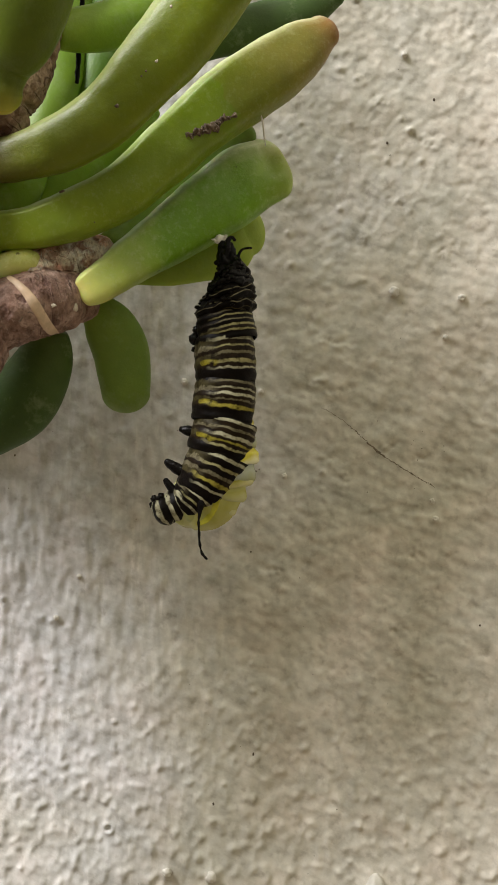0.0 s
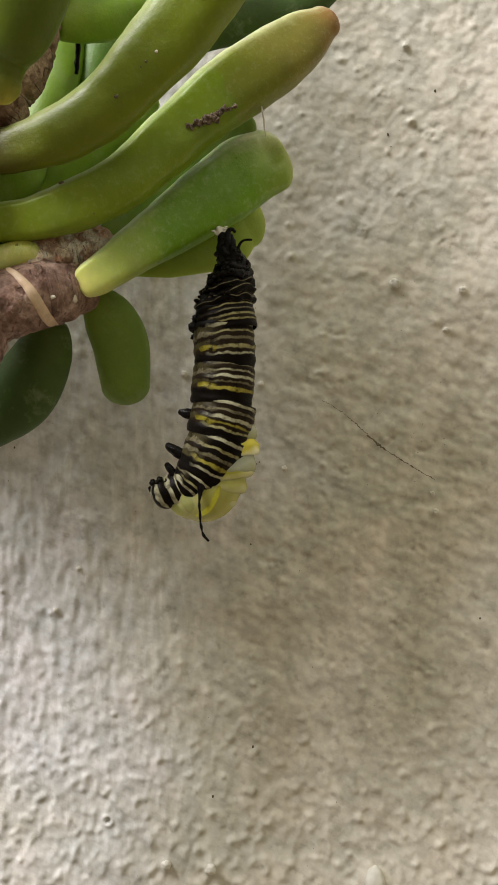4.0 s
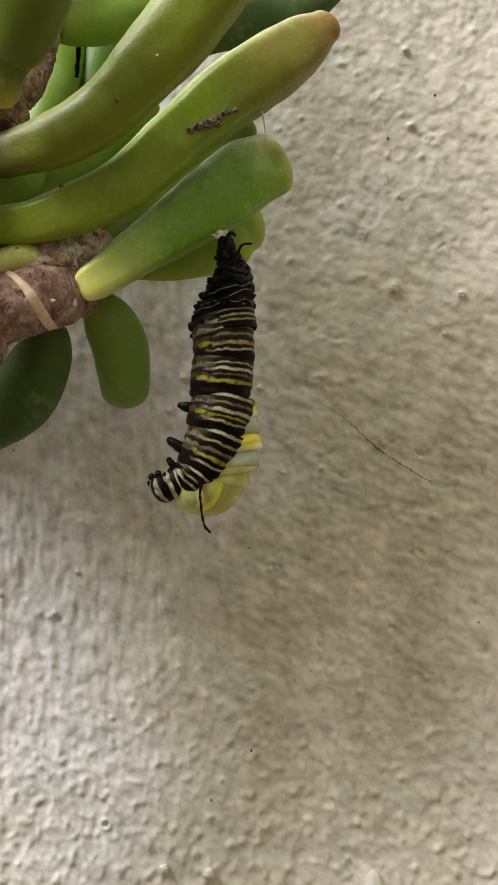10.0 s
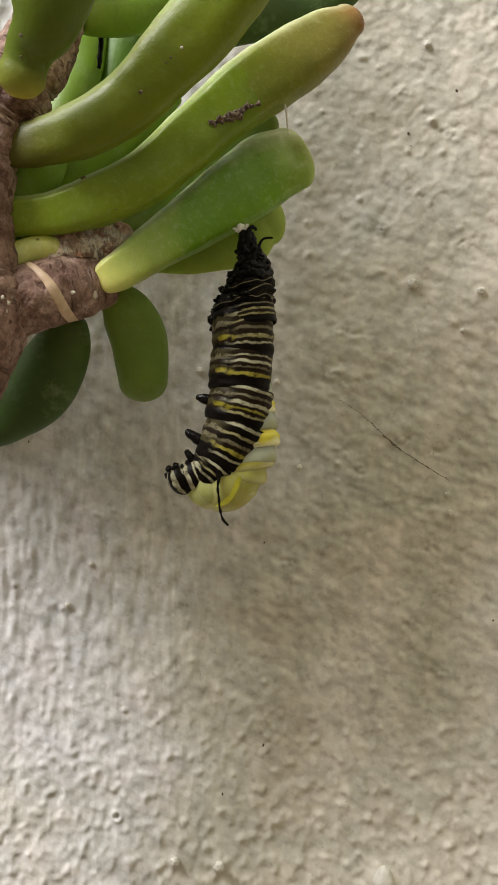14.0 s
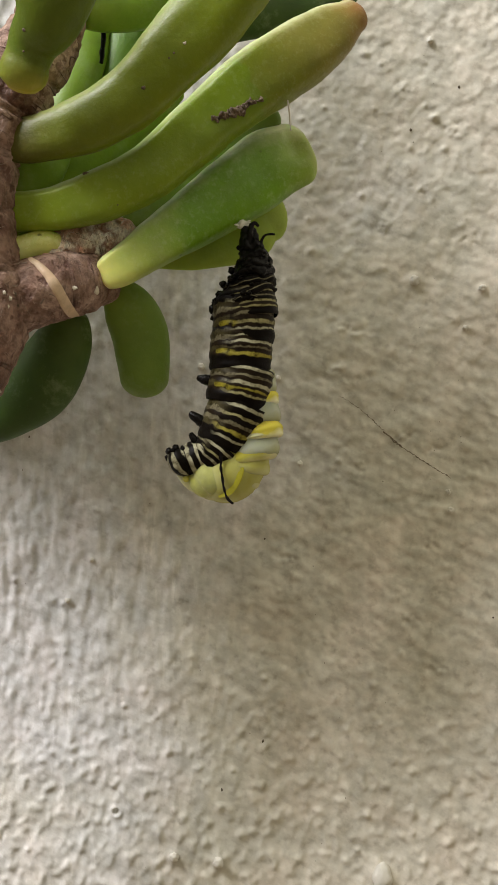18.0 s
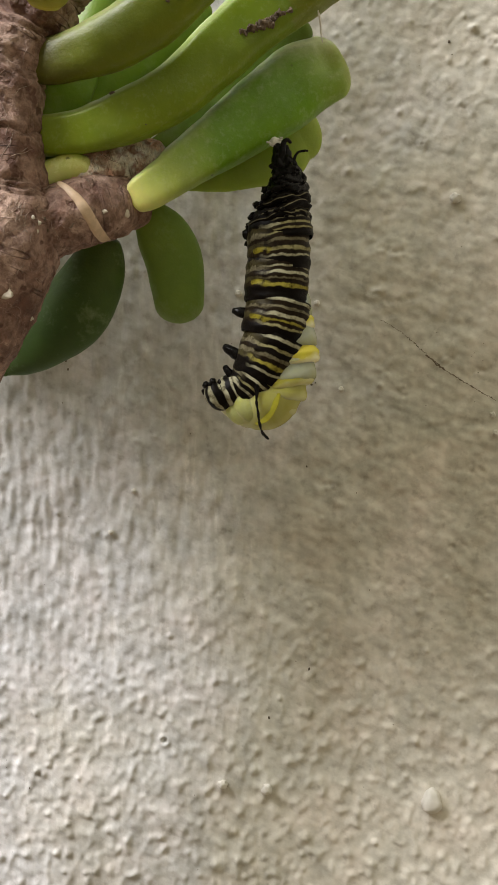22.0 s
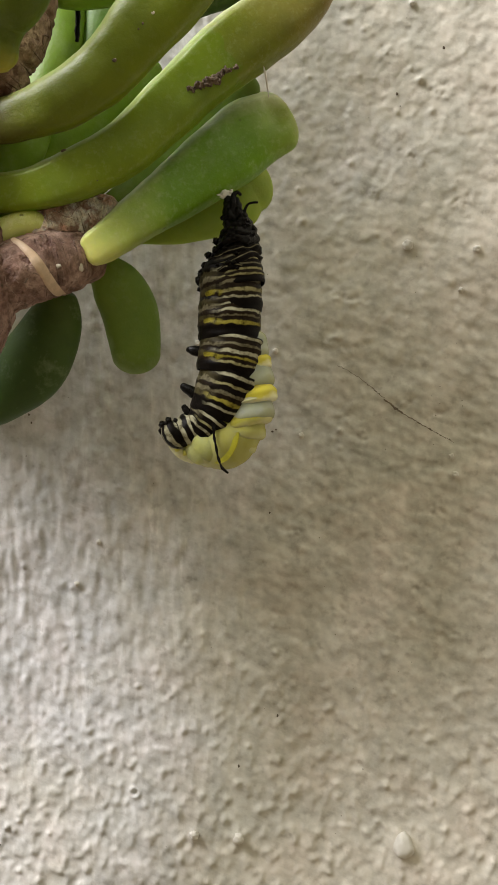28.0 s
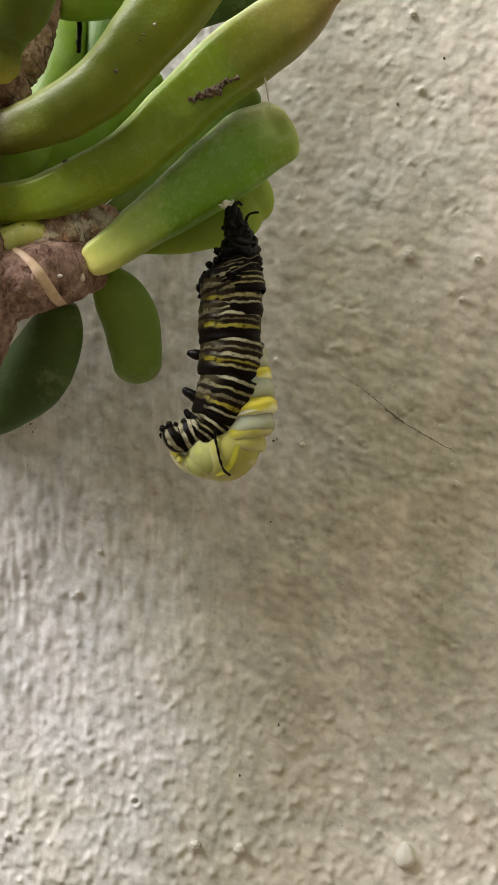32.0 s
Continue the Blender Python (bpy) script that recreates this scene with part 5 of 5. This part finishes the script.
# stations along the body: x, z, half width, tilt, before and after the skin has slid up
STATIONS = [((1.1, -3.0, 2.2, 0), (1.0, -3.0, 2.2, 0)), ((1.1, -12.3, 4.7, -12), (1.15, -10.8, 4.1, -10)), ((0.8, -16.6, 5.0, -8), (0.6, -13.7, 4.75, -6)),
            ((0.75, -23.3, 5.05, 2), (0.0, -16.4, 5.2, -2)), ((0.4, -29.5, 5.15, 12), (-0.1, -22.2, 5.4, 5)), ((-0.1, -35.2, 5.3, 24), (-0.2, -27.9, 5.4, 18)),
            ((-3.3, -41.0, 4.5, 33), (-2.6, -34.5, 4.2, 30)), ((-6.0, -43.4, 3.0, 55), (-5.6, -37.0, 2.9, 54)), ((-9.4, -43.9, 2.3, 75), (-9.5, -37.2, 2.2, 78))]
SLIDE = [(0, 0.0), (1, 0.03), (2, 0.06), (3, 0.13), (3.5, 0.18), (5.5, 0.23), (7, 0.21), (8, 0.28), (9, 0.29), (9.5, 0.4), (10, 0.45), (10.5, 0.55), (11, 0.58), (12, 0.5),
         (12.5, 0.43), (13.5, 0.4), (14, 0.49), (14.5, 0.58), (16.5, 0.72), (17, 0.83), (17.5, 0.89), (18, 0.84), (18.5, 0.79), (19, 0.68), (20, 0.58), (21, 0.52), (22, 0.62),
         (22.5, 0.76), (23, 0.86), (23.5, 0.98), (24, 0.99), (24.5, 0.91), (25, 0.81), (25.5, 0.8), (27.5, 0.88), (28.5, 0.85), (29, 0.98), (29.5, 1.1), (30, 1.17), (31, 1.1), (32, 1.0)]
SWELL = [(0, 0.0), (5.5, 0.12), (7, 0.2), (8, 0.3), (9, 0.42), (10, 0.6), (11, 0.68), (12, 0.5), (13, 0.5), (14, 0.55), (14.5, 0.66), (17, 0.95), (18, 0.85), (19, 0.6), (20.5, 0.38), (21, 0.3),
         (22, 0.7), (22.5, 0.95), (23, 0.75), (24, 0.65), (25, 0.45), (25.5, 0.58), (27.5, 0.96), (28, 1.15), (29, 1.15), (29.5, 0.88), (30, 0.88), (31, 1.08), (32, 1.0)]
MOVES = []


def station(k, end):
    return np.array(STATIONS[k][end], float)


def between(k, f, end):
    """The station a fraction f of the way from k to k + 1."""
    p = spline([station(i, end) for i in range(len(STATIONS))], (k + f) / (len(STATIONS) - 1))
    return p


def key_slide(ob, a, b, depth=0.0, course=SLIDE):
    """Note that ob slides from station a to station b as the skin is shed."""
    MOVES.append((ob, [(t, pose((a[0] + (b[0] - a[0]) * g) * MM, depth * MM, (a[1] + (b[1] - a[1]) * g) * MM, 0, a[3] + (b[3] - a[3]) * g, 0)) for t, g in course]))
    ob.matrix_basis = MOVES[-1][1][0][1]


def ring_shell(length, top, low, seed, folds, opened=0.0, deep=0.92, around=44, along=22):
    """One ring of skin: a wrinkled sleeve of the given length and end radii (mm), open towards +x by an angle if opened."""
    rings = []
    for i in range(along + 1):
        v = i / along
        r = top + (low - top) * v + 0.10 * math.sin(math.pi * v) + 0.06 * math.sin(2 * math.pi * folds * v + seed) - 0.24 * (abs(2 * v - 1) ** 6)
        row = []
        for j in range(around):
            a = 2 * math.pi * j / around if not opened else radians(opened) + (2 * math.pi - 2 * radians(opened)) * j / (around - 1)
            d = Vector((math.cos(a), math.sin(a) * deep, 0))
            k = 0.12 * noise.noise(Vector((d.x * 1.2, d.y * 1.2, v * folds * 1.3 + seed))) + 0.07 * noise.noise(Vector((d.x * 4, d.y * 4, v * folds * 2 + seed)))
            row.append((d * (r + k) + Vector((0, 0, length * (0.5 - v)))) * MM)
        rings.append(row)
    return loft(rings, False, False, wrap=not opened)


W, Y, G, B, D = WHITE, YELLOW, GREY, BROWN, DARK
OLIVE, STRAW = (0.050, 0.042, 0.018), (0.30, 0.28, 0.14)
BANDS = {
    1: bands((0.06, B), (0.12, G), (0.22, D), (0.28, STRAW), (0.39, D), (0.44, G), (0.54, D), (0.61, STRAW), (0.70, B), (0.76, STRAW), (1.0, D)),
    2: bands((0.07, D), (0.16, W), (0.26, B), (0.31, STRAW), (0.41, B), (0.47, G), (0.56, B), (0.63, STRAW), (0.70, B), (0.745, W), (1.0, D)),
    3: bands((0.06, D), (0.13, G), (0.23, B), (0.28, W), (0.37, B), (0.44, W), (0.50, B), (0.54, G), (0.62, B), (0.70, Y), (1.0, D)),
    4: bands((0.06, D), (0.14, W), (0.26, B), (0.33, G), (0.44, B), (0.52, W), (0.58, B), (0.63, Y), (0.70, B), (0.76, STRAW), (1.0, D)),
    5: bands((0.07, D), (0.15, W), (0.29, D), (0.36, STRAW), (0.47, D), (0.53, G), (0.61, B), (0.68, Y), (0.76, D), (0.82, W), (1.0, D)),
    6: bands((0.16, D), (0.28, W), (0.46, D), (0.55, STRAW), (0.68, D), (0.78, W), (1.0, D)),
    7: bands((0.20, W), (0.42, D), (0.60, W), (0.80, D), (1.0, W)),
}
BELLY = {
    1: bands((0.34, D), (0.42, B), (0.60, D), (0.74, OLIVE), (1.0, D)),
    2: bands((0.12, D), (0.26, OLIVE), (0.34, G), (0.44, B), (0.62, OLIVE), (0.72, B), (1.0, D)),
    3: bands((0.10, D), (0.26, OLIVE), (0.34, G), (0.48, B), (0.60, OLIVE), (0.72, B), (1.0, D)),
    4: bands((0.14, D), (0.30, OLIVE), (0.38, G), (0.52, B), (0.68, OLIVE), (0.76, B), (1.0, D)),
    5: bands((0.12, D), (0.28, OLIVE), (0.36, G), (0.46, B), (0.58, G), (0.70, OLIVE), (1.0, D)),
    6: bands((0.26, OLIVE), (0.42, G), (0.60, D), (0.78, W), (1.0, D)),
    7: bands((0.20, W), (0.36, D), (0.62, W), (0.80, D), (1.0, W)),
}
BLOTCH = {2: 0.60, 3: 0.62, 4: 0.64}
SEGMENTS = []
for k in range(1, 8):
    a0, b0 = station(k, 0), station(k + 1, 0)
    mid0, mid1 = between(k, 0.5, 0), between(k, 0.5, 1)
    gap = math.hypot(a0[0] - b0[0], a0[1] - b0[1])
    shell = ring_shell(gap * (1.14 if k < 5 else 1.2), a0[2] * 0.985, b0[2] * 0.985, 3.1 * k, 4 if k < 6 else 2, 0 if k < 6 else 22, 0.95)
    seg = child("skin_ring", mesh_of("skin_ring", *shell[:2], striped_skin("banded_skin", BANDS[k], BELLY[k], BLOTCH.get(k)), shell[2]), larva)
    key_slide(seg, mid0, mid1)
    SEGMENTS.append(seg)


FOLD = striped_skin("folded_skin", bands((0.44, D), (0.50, G), (0.80, D), (0.84, OLIVE), (1.0, D)))


def crumple():
    """The shed skin packed into black folds at the tail."""
    shape = [(1.5, -3.6, 1.9), (1.9, -4.9, 2.6), (2.0, -6.2, 3.2), (1.8, -7.5, 3.7), (1.5, -8.9, 4.2), (1.2, -10.3, 4.7), (1.0, -11.4, 5.0)]
    for i, (cx, cz, r) in enumerate(shape):
        rings = []
        for q in range(11):
            u = q / 10
            row = []
            for j in range(48):
                a = 2 * math.pi * j / 48
                d = Vector((math.cos(a), math.sin(a), 0))
                p = Vector((d.x * 2.2, d.y * 2.2, u * 1.3 + 3.7 * i))
                k = 0.9 * noise.noise(p) + 0.6 * noise.noise(p * 2.6) + 0.35 * abs(noise.noise(p * 5.1))
                rr = r * (0.70 + 0.30 * math.sin(math.pi * u)) + k * (0.45 + 0.08 * i) - 0.1
                row.append((d * rr + Vector((0, 0, 1.4 - 2.8 * u + 0.9 * noise.noise(Vector((d.x * 1.6, d.y * 1.6, 7.7 * i)))))) * MM)
            rings.append(row)
        v_, f_, uv_ = loft(rings)
        beads = random.Random(i + 60)
        for _ in range(16 if i < 5 else 7):
            a = beads.choice((math.pi + beads.gauss(0, 0.5), math.pi * 1.5 + beads.gauss(0, 0.7)))
            s_ = beads.uniform(0.22, 0.5)
            bv, bf, bu = blob(s_ * MM, beads.uniform(0, 60), 0.5, 6, 8, (1.2, 1, 0.8))
            at = Vector((math.cos(a) * r * 0.96, math.sin(a) * r * 0.96, beads.uniform(-1.2, 1.0))) * MM
            base_ = len(v_)
            v_ = v_ + [at + q for q in bv]
            f_ = f_ + [tuple(base_ + k for k in q) for q in bf]
            uv_ = uv_ + [(0.0, 0.0)] * len(bv)
        fold = child("crumpled_fold", mesh_of("fold", v_, f_, BLACK if i < 4 else FOLD, uv_), larva, "black crumpled shed skin")
        key_slide(fold, (cx, cz, 0, -24 + 2 * i), (cx - 0.07 * i, cz - 0.24 * i, 0, -22 + 2 * i))


crumple()


def spike(name, axis, mat, parent, label="", lumps=0.1, seed=0.0, along=12, around=10, place=None):
    rings = tube_rings(axis, along, around, 0.9, lumps, seed, "round", 0, 0.8)
    return child(name, mesh_of(name, *loft(rings)[:2], mat, loft(rings)[2]), parent, label, place)


# the tail claspers, under the silk
spike("tail_clasper", [(0.6, -0.4, -3.4, 1.3), (0.55, -0.5, -1.8, 0.9), (0.5, -0.4, -0.3, 0.6)], BLACK, larva, "", 0.25, 1)
spike("tail_clasper", [(2.0, -0.2, -3.4, 1.1), (2.0, -0.2, -1.8, 0.7), (1.7, -0.1, -0.5, 0.45)], BLACK, larva, "", 0.25, 4)
spike("tail_clasper", [(1.2, -0.9, -3.2, 0.8), (1.35, -1.2, -1.6, 0.55), (1.5, -1.2, -0.2, 0.42), (2.1, -1.1, 0.35, 0.3), (2.6, -1.0, -0.1, 0.24)], BLACK, larva, "", 0.12, 9)
spike("tail_clasper", [(2.9, 0.2, -3.6, 0.6), (3.0, 0.1, -2.6, 0.3), (3.6, 0.0, -1.5, 0.2), (4.6, 0.0, -1.25, 0.22), (5.2, 0.0, -1.3, 0.16)], BLACK, larva, "", 0.05, 6)

# legs and knobs on the belly side, each on its own ring
for a0, a1, tip0, size in (((-4.2, -31.6), (-4.6, -24.4), (-2.5, 0.4), 0.95), ((-6.3, -38.0), (-5.2, -31.5), (-2.9, 1.6), 1.0), ((-7.6, -41.3), (-6.2, -35.2), (-1.5, 2.0), 0.75)):
    ob = spike("leg", [(1.2, 0, -0.2, size * 1.1), (0.2, 0, 0, size), (tip0[0] * 0.5, -0.2, tip0[1] * 0.6, size * 0.85), (tip0[0] * 0.8, -0.3, tip0[1] * 0.95, size * 0.55)], BLACK, larva, "short black jointed leg", 0.12, 2.2 * size)
    key_slide(ob, (*a0, 0, 0), (*a1, 0, 0), -1.2)
for i, (a0, a1, s) in enumerate((((-4.1, -16.3), (-4.3, -13.3), 0.75), ((-3.7, -14.8), (-4.1, -12.2), 0.55), ((-3.3, -12.4), (-3.6, -11.2), 0.55), ((-2.6, -10.2), (-3.0, -9.6), 0.5), ((-1.4, -7.6), (-1.7, -7.4), 0.5), ((-4.1, -18.0), (-4.5, -14.6), 0.45))):
    v_, f_, uv_ = blob(s * MM * 1.2, 3.3 * i, 0.5, 8, 12)
    key_slide(child("proleg", mesh_of("proleg", v_, f_, BLACK, uv_), larva, "shrivelled black proleg"), (*a0, 0, 0), (*a1, 0, 0), -1.0)

# the head capsule, striped black and white
HEAD = striped_skin("banded_head", bands((0.08, D), (0.16, W), (0.26, D), (0.34, W), (0.46, D), (0.53, D), (0.61, W), (0.69, D), (0.77, W), (0.89, D), (0.95, W), (1.0, D)))
hv = []
for i in range(17):
    v = i / 16
    r = 2.0 * math.sqrt(max(0.02, 1 - (2 * v - 1) ** 2))
    hv.append([Vector((math.cos(a) * r, math.sin(a) * r * 1.15, 2.6 - 5.2 * v)) * MM for a in [2 * math.pi * j / 32 for j in range(32)]])
v_, f_, uv_ = loft(hv)
head = child("head", mesh_of("head", v_, f_, HEAD, [(b, a) for a, b in uv_]), larva, "black and white striped head capsule")
key_slide(head, (-9.2, -44.3, 0, -24), (-9.5, -37.6, 0, -34), -0.6)
for i, (p, s) in enumerate((((-0.6, -0.8, 2.3), 0.6), ((0.6, -1.0, 2.2), 0.55), ((-1.4, -0.5, 1.6), 0.5), ((1.5, -0.9, 1.5), 0.5), ((0.1, -1.5, 2.0), 0.4))):
    v_, f_, uv_ = blob(s * MM, 5.5 * i, 0.4, 8, 10)
    child("mouthpart", mesh_of("mouthpart", v_, f_, BLACK, uv_), head, "", Matrix.Translation(Vector(p) * MM))

# the long soft horn that droops below the front
horn = spike("filament", [(0.2, 0.6, 3.2, 0.75), (0.1, 0.2, 1.6, 0.7), (0.0, 0, 0.4, 0.36), (-0.1, 0, -0.8, 0.16), (-0.1, 0, -1.4, 0.25), (-0.05, 0, -2.2, 0.15), (0.0, 0, -3.0, 0.25), (0.05, 0, -3.9, 0.15), (0.2, 0, -4.9, 0.24), (0.4, 0, -5.7, 0.15), (0.7, 0, -6.4, 0.24), (1.4, 0, -7.1, 0.18)], BLACK, larva, "thin black drooping filament", 0.08, 3, 80, 10)
key_slide(horn, (-2.9, -45.0, 0, 2), (-2.3, -37.1, 0, -6), -3.4)

# the soft new pupa that swells out of the split
PUPA_SHIFT = (-1.0, -2.8)


def key_pupa(ob, x, z, dx=0.0, dz=0.0, depth=0.0, tilt=0.0):
    key_slide(ob, (x + PUPA_SHIFT[0] + dx, z + PUPA_SHIFT[1] + dz, 0, tilt), (x, z, 0, tilt), depth, SWELL)


def swelling(axis, mat, label, seed, flat=0.8, along=26, around=30, lumps=0.12):
    rings = tube_rings(axis, along, around, flat, lumps, seed, "round", 0, 3.0)
    return child("pupa_section", mesh_of("pupa_section", *loft(rings)[:2], mat, loft(rings)[2]), larva, label)


def pupa_band(name, stops):
    """Skin of one ring of the pupa: its colour runs from the upper fold to the lower rim, finely ribbed."""
    m, n, l, b = material(name, 0.26)
    uv, s = split_uv(n, l)
    wob = noise_tex(n, l, 260, 3, 0.5)
    r = ramp(n, stops)
    l.new(calc(n, l, "ADD", s.outputs[1], calc(n, l, "MULTIPLY", calc(n, l, "SUBTRACT", wob.outputs[0], 0.5), 0.5)), r.inputs[0])
    l.new(r.outputs[0], b.inputs["Base Color"])
    b.inputs["Subsurface Weight"].default_value = 0.5
    b.inputs["Subsurface Radius"].default_value = (1.0, 0.9, 0.3)
    b.inputs["Subsurface Scale"].default_value = 0.0012
    b.inputs["Specular IOR Level"].default_value = 0.3
    bump(n, l, wob.outputs[0], 0.3, 0.0004, b)
    return m


BAND_YELLOW = pupa_band("yellow_pupal_band", [(0.02, (0.34, 0.33, 0.06)), (0.22, (0.62, 0.56, 0.06)), (0.42, (0.40, 0.36, 0.035)), (0.54, (0.74, 0.66, 0.07)), (0.78, (0.66, 0.60, 0.09)), (0.92, (0.80, 0.78, 0.50))])
BAND_PALE = pupa_band("pale_pupal_band", [(0.1, (0.48, 0.49, 0.32)), (0.4, (0.36, 0.40, 0.30)), (0.7, (0.45, 0.48, 0.38)), (0.95, (0.34, 0.35, 0.18))])
BAND_OLIVE = pupa_band("olive_pupal_band", [(0.1, (0.38, 0.37, 0.09)), (0.4, (0.52, 0.48, 0.07)), (0.65, (0.36, 0.34, 0.05)), (0.92, (0.60, 0.58, 0.28))])
BAND_SOFT = pupa_band("soft_pupal_band", [(0.1, (0.36, 0.35, 0.10)), (0.35, (0.50, 0.50, 0.18)), (0.6, (0.40, 0.39, 0.10)), (0.9, (0.52, 0.52, 0.24))])


def pupa_ring(rad, half, mat, label, seed, lip=0.0, deep=0.74):
    """One ring of the pupa's abdomen: a short rounded barrel with a soft lower lip."""
    rings = []
    for i in range(19):
        v = i / 18
        r = rad * (1 - 0.16 * abs(2 * v - 1) ** 5) - 0.75 * lip * (1 - v) - 0.22 * lip * math.exp(-((v - 0.42) / 0.09) ** 2) + 0.1 * lip * math.sin(21 * v)
        row = []
        for j in range(40):
            a = 2 * math.pi * j / 40
            d = Vector((math.cos(a), math.sin(a) * deep, 0))
            row.append((d * (r + 0.16 * noise.noise(d * 3 + Vector((seed, 0, 1.5 * v))))+ Vector((0, 0, half * (1 - 2 * v) - 0.5 * d.x * v))) * MM)
        rings.append(row)
    v_, f_, uv_ = loft(rings)
    return child("pupa_ring", mesh_of("pupa_ring", v_, f_, mat, uv_), larva, label)


core = swelling([(1.2, 0.9, 6.0, 3.6), (1.4, 0.9, 0, 4.0), (0.9, 0.9, -4, 4.5), (0.2, 0.9, -7.5, 4.9), (-1.0, 0.9, -10.2, 5.3), (-2.6, 0.9, -11.2, 5.2), (-4.2, 0.9, -11.4, 4.4)], BAND_SOFT, "soft pale yellow-green new pupa", 3, 0.72, 34, 36)
key_pupa(core, 0.0, -28.7)
for z, right, rad, half, mat, lab, tilt in ((-25.2, 6.0, 4.8, 1.4, BAND_PALE, "pale band of the pupa", -8), (-27.2, 6.4, 4.9, 1.5, BAND_YELLOW, "bright yellow band of the pupa", -16), (-29.8, 6.6, 5.1, 1.7, BAND_PALE, "bluish white band of the pupa", -14),
                                         (-32.6, 7.2, 5.4, 1.55, BAND_YELLOW, "bright yellow band of the pupa", -17), (-35.3, 6.5, 5.2, 1.6, BAND_PALE, "pale translucent band of the pupa", -14),
                                         (-37.1, 6.3, 5.2, 1.0, BAND_OLIVE, "narrow olive-yellow band of the pupa", -20), (-38.2, 5.2, 5.0, 1.2, BAND_SOFT, "soft pale band of the pupa", -2), (-39.4, 3.9, 4.4, 1.4, BAND_SOFT, "soft pale band of the pupa", 10)):
    key_pupa(pupa_ring(rad, half * 1.45, mat, lab, z * 1.7, 1.0 if mat is BAND_YELLOW else 0.2), right - rad, z, depth=0.9, tilt=tilt)
for z, right, rad, tilt in ((-28.7, 6.35, 4.75, -16), (-34.2, 7.15, 5.35, -17)):
    key_pupa(pupa_ring(rad, 0.5, PUPA_RIM, "whitish lower rim of a pupa band", z, 0.15), right - rad, z, depth=0.9, tilt=tilt)
wing = swelling([(0.6, 1.2, 5.2, 0.6), (2.0, 0.5, 3.2, 0.85), (2.7, 0.2, 0.6, 0.95), (2.4, 0.2, -2.0, 0.95), (1.2, 0.6, -4.2, 0.9), (-0.4, 1.2, -5.2, 0.5)], PUPA_OLIVE, "yellow wing case edge of the pupa", 8, 0.12)
key_pupa(wing, -2.2, -38.4, depth=-2.7)
lobe = swelling([(2.6, 1.0, 2.4, 2.6), (1.4, 0.5, 0.6, 3.6), (-0.4, 0.3, -1.2, 3.7), (-1.6, 0.5, -2.2, 2.6)], PUPA, "pale wing case of the pupa", 12, 0.6)
key_pupa(lobe, -4.2, -39.5, 0.4, depth=-0.6)
snout = swelling([(2.6, 0.8, -1.4, 1.5), (1.0, 0.6, -0.9, 1.25), (-0.4, 0.6, 0.1, 1.0), (-1.2, 0.6, 1.2, 0.75)], PUPA_RIM, "pale yellow head end of the pupa", 5)
key_pupa(snout, -8.9, -40.9, 3.0, 0.6)
for i, (bx, bz, br) in enumerate(((-9.5, -39.9, 0.7), (-8.9, -41.1, 0.55), (-7.5, -41.9, 0.5), (-9.7, -39.0, 0.45))):
    v_, f_, uv_ = blob(br * MM, 6.1 * i + 2, 0.4, 10, 14)
    key_pupa(child("pupa_tubercle", mesh_of("pupa_tubercle", v_, f_, PUPA_YELLOW, uv_), larva, "small yellow knob on the pupa's head"), bx, bz, 3.0, 0.6, -0.4)
# the silk button under the leaf
v_, f_, uv_ = blob(0.95 * MM, 4.0, 0.6, 10, 14, (1.1, 0.9, 0.8))
silk = tagged(new("silk_pad", mesh_of("silk_pad", v_, f_, SILK, uv_)), "small white silk button on the underside of a leaf", "silk")
silk.location = HANG + Vector((0.1, 0.0, 0.35)) * MM

fluff = random.Random(8)
for i in range(9):
    v_, f_, uv_ = blob(fluff.uniform(0.14, 0.28) * MM, 2.3 * i, 0.9, 6, 9, (fluff.uniform(0.7, 2.2), 0.6, fluff.uniform(0.5, 1.1)))
    child("silk_tuft", mesh_of("silk_tuft", v_, f_, SILK, uv_), silk, "", pose(fluff.uniform(-1.3, 1.1) * MM, -0.7 * MM, fluff.uniform(-0.5, 0.6) * MM, 0, fluff.uniform(-50, 20), 0))



def motions():
    for ob, rows in MOVES:
        walk(ob, rows)


motions()
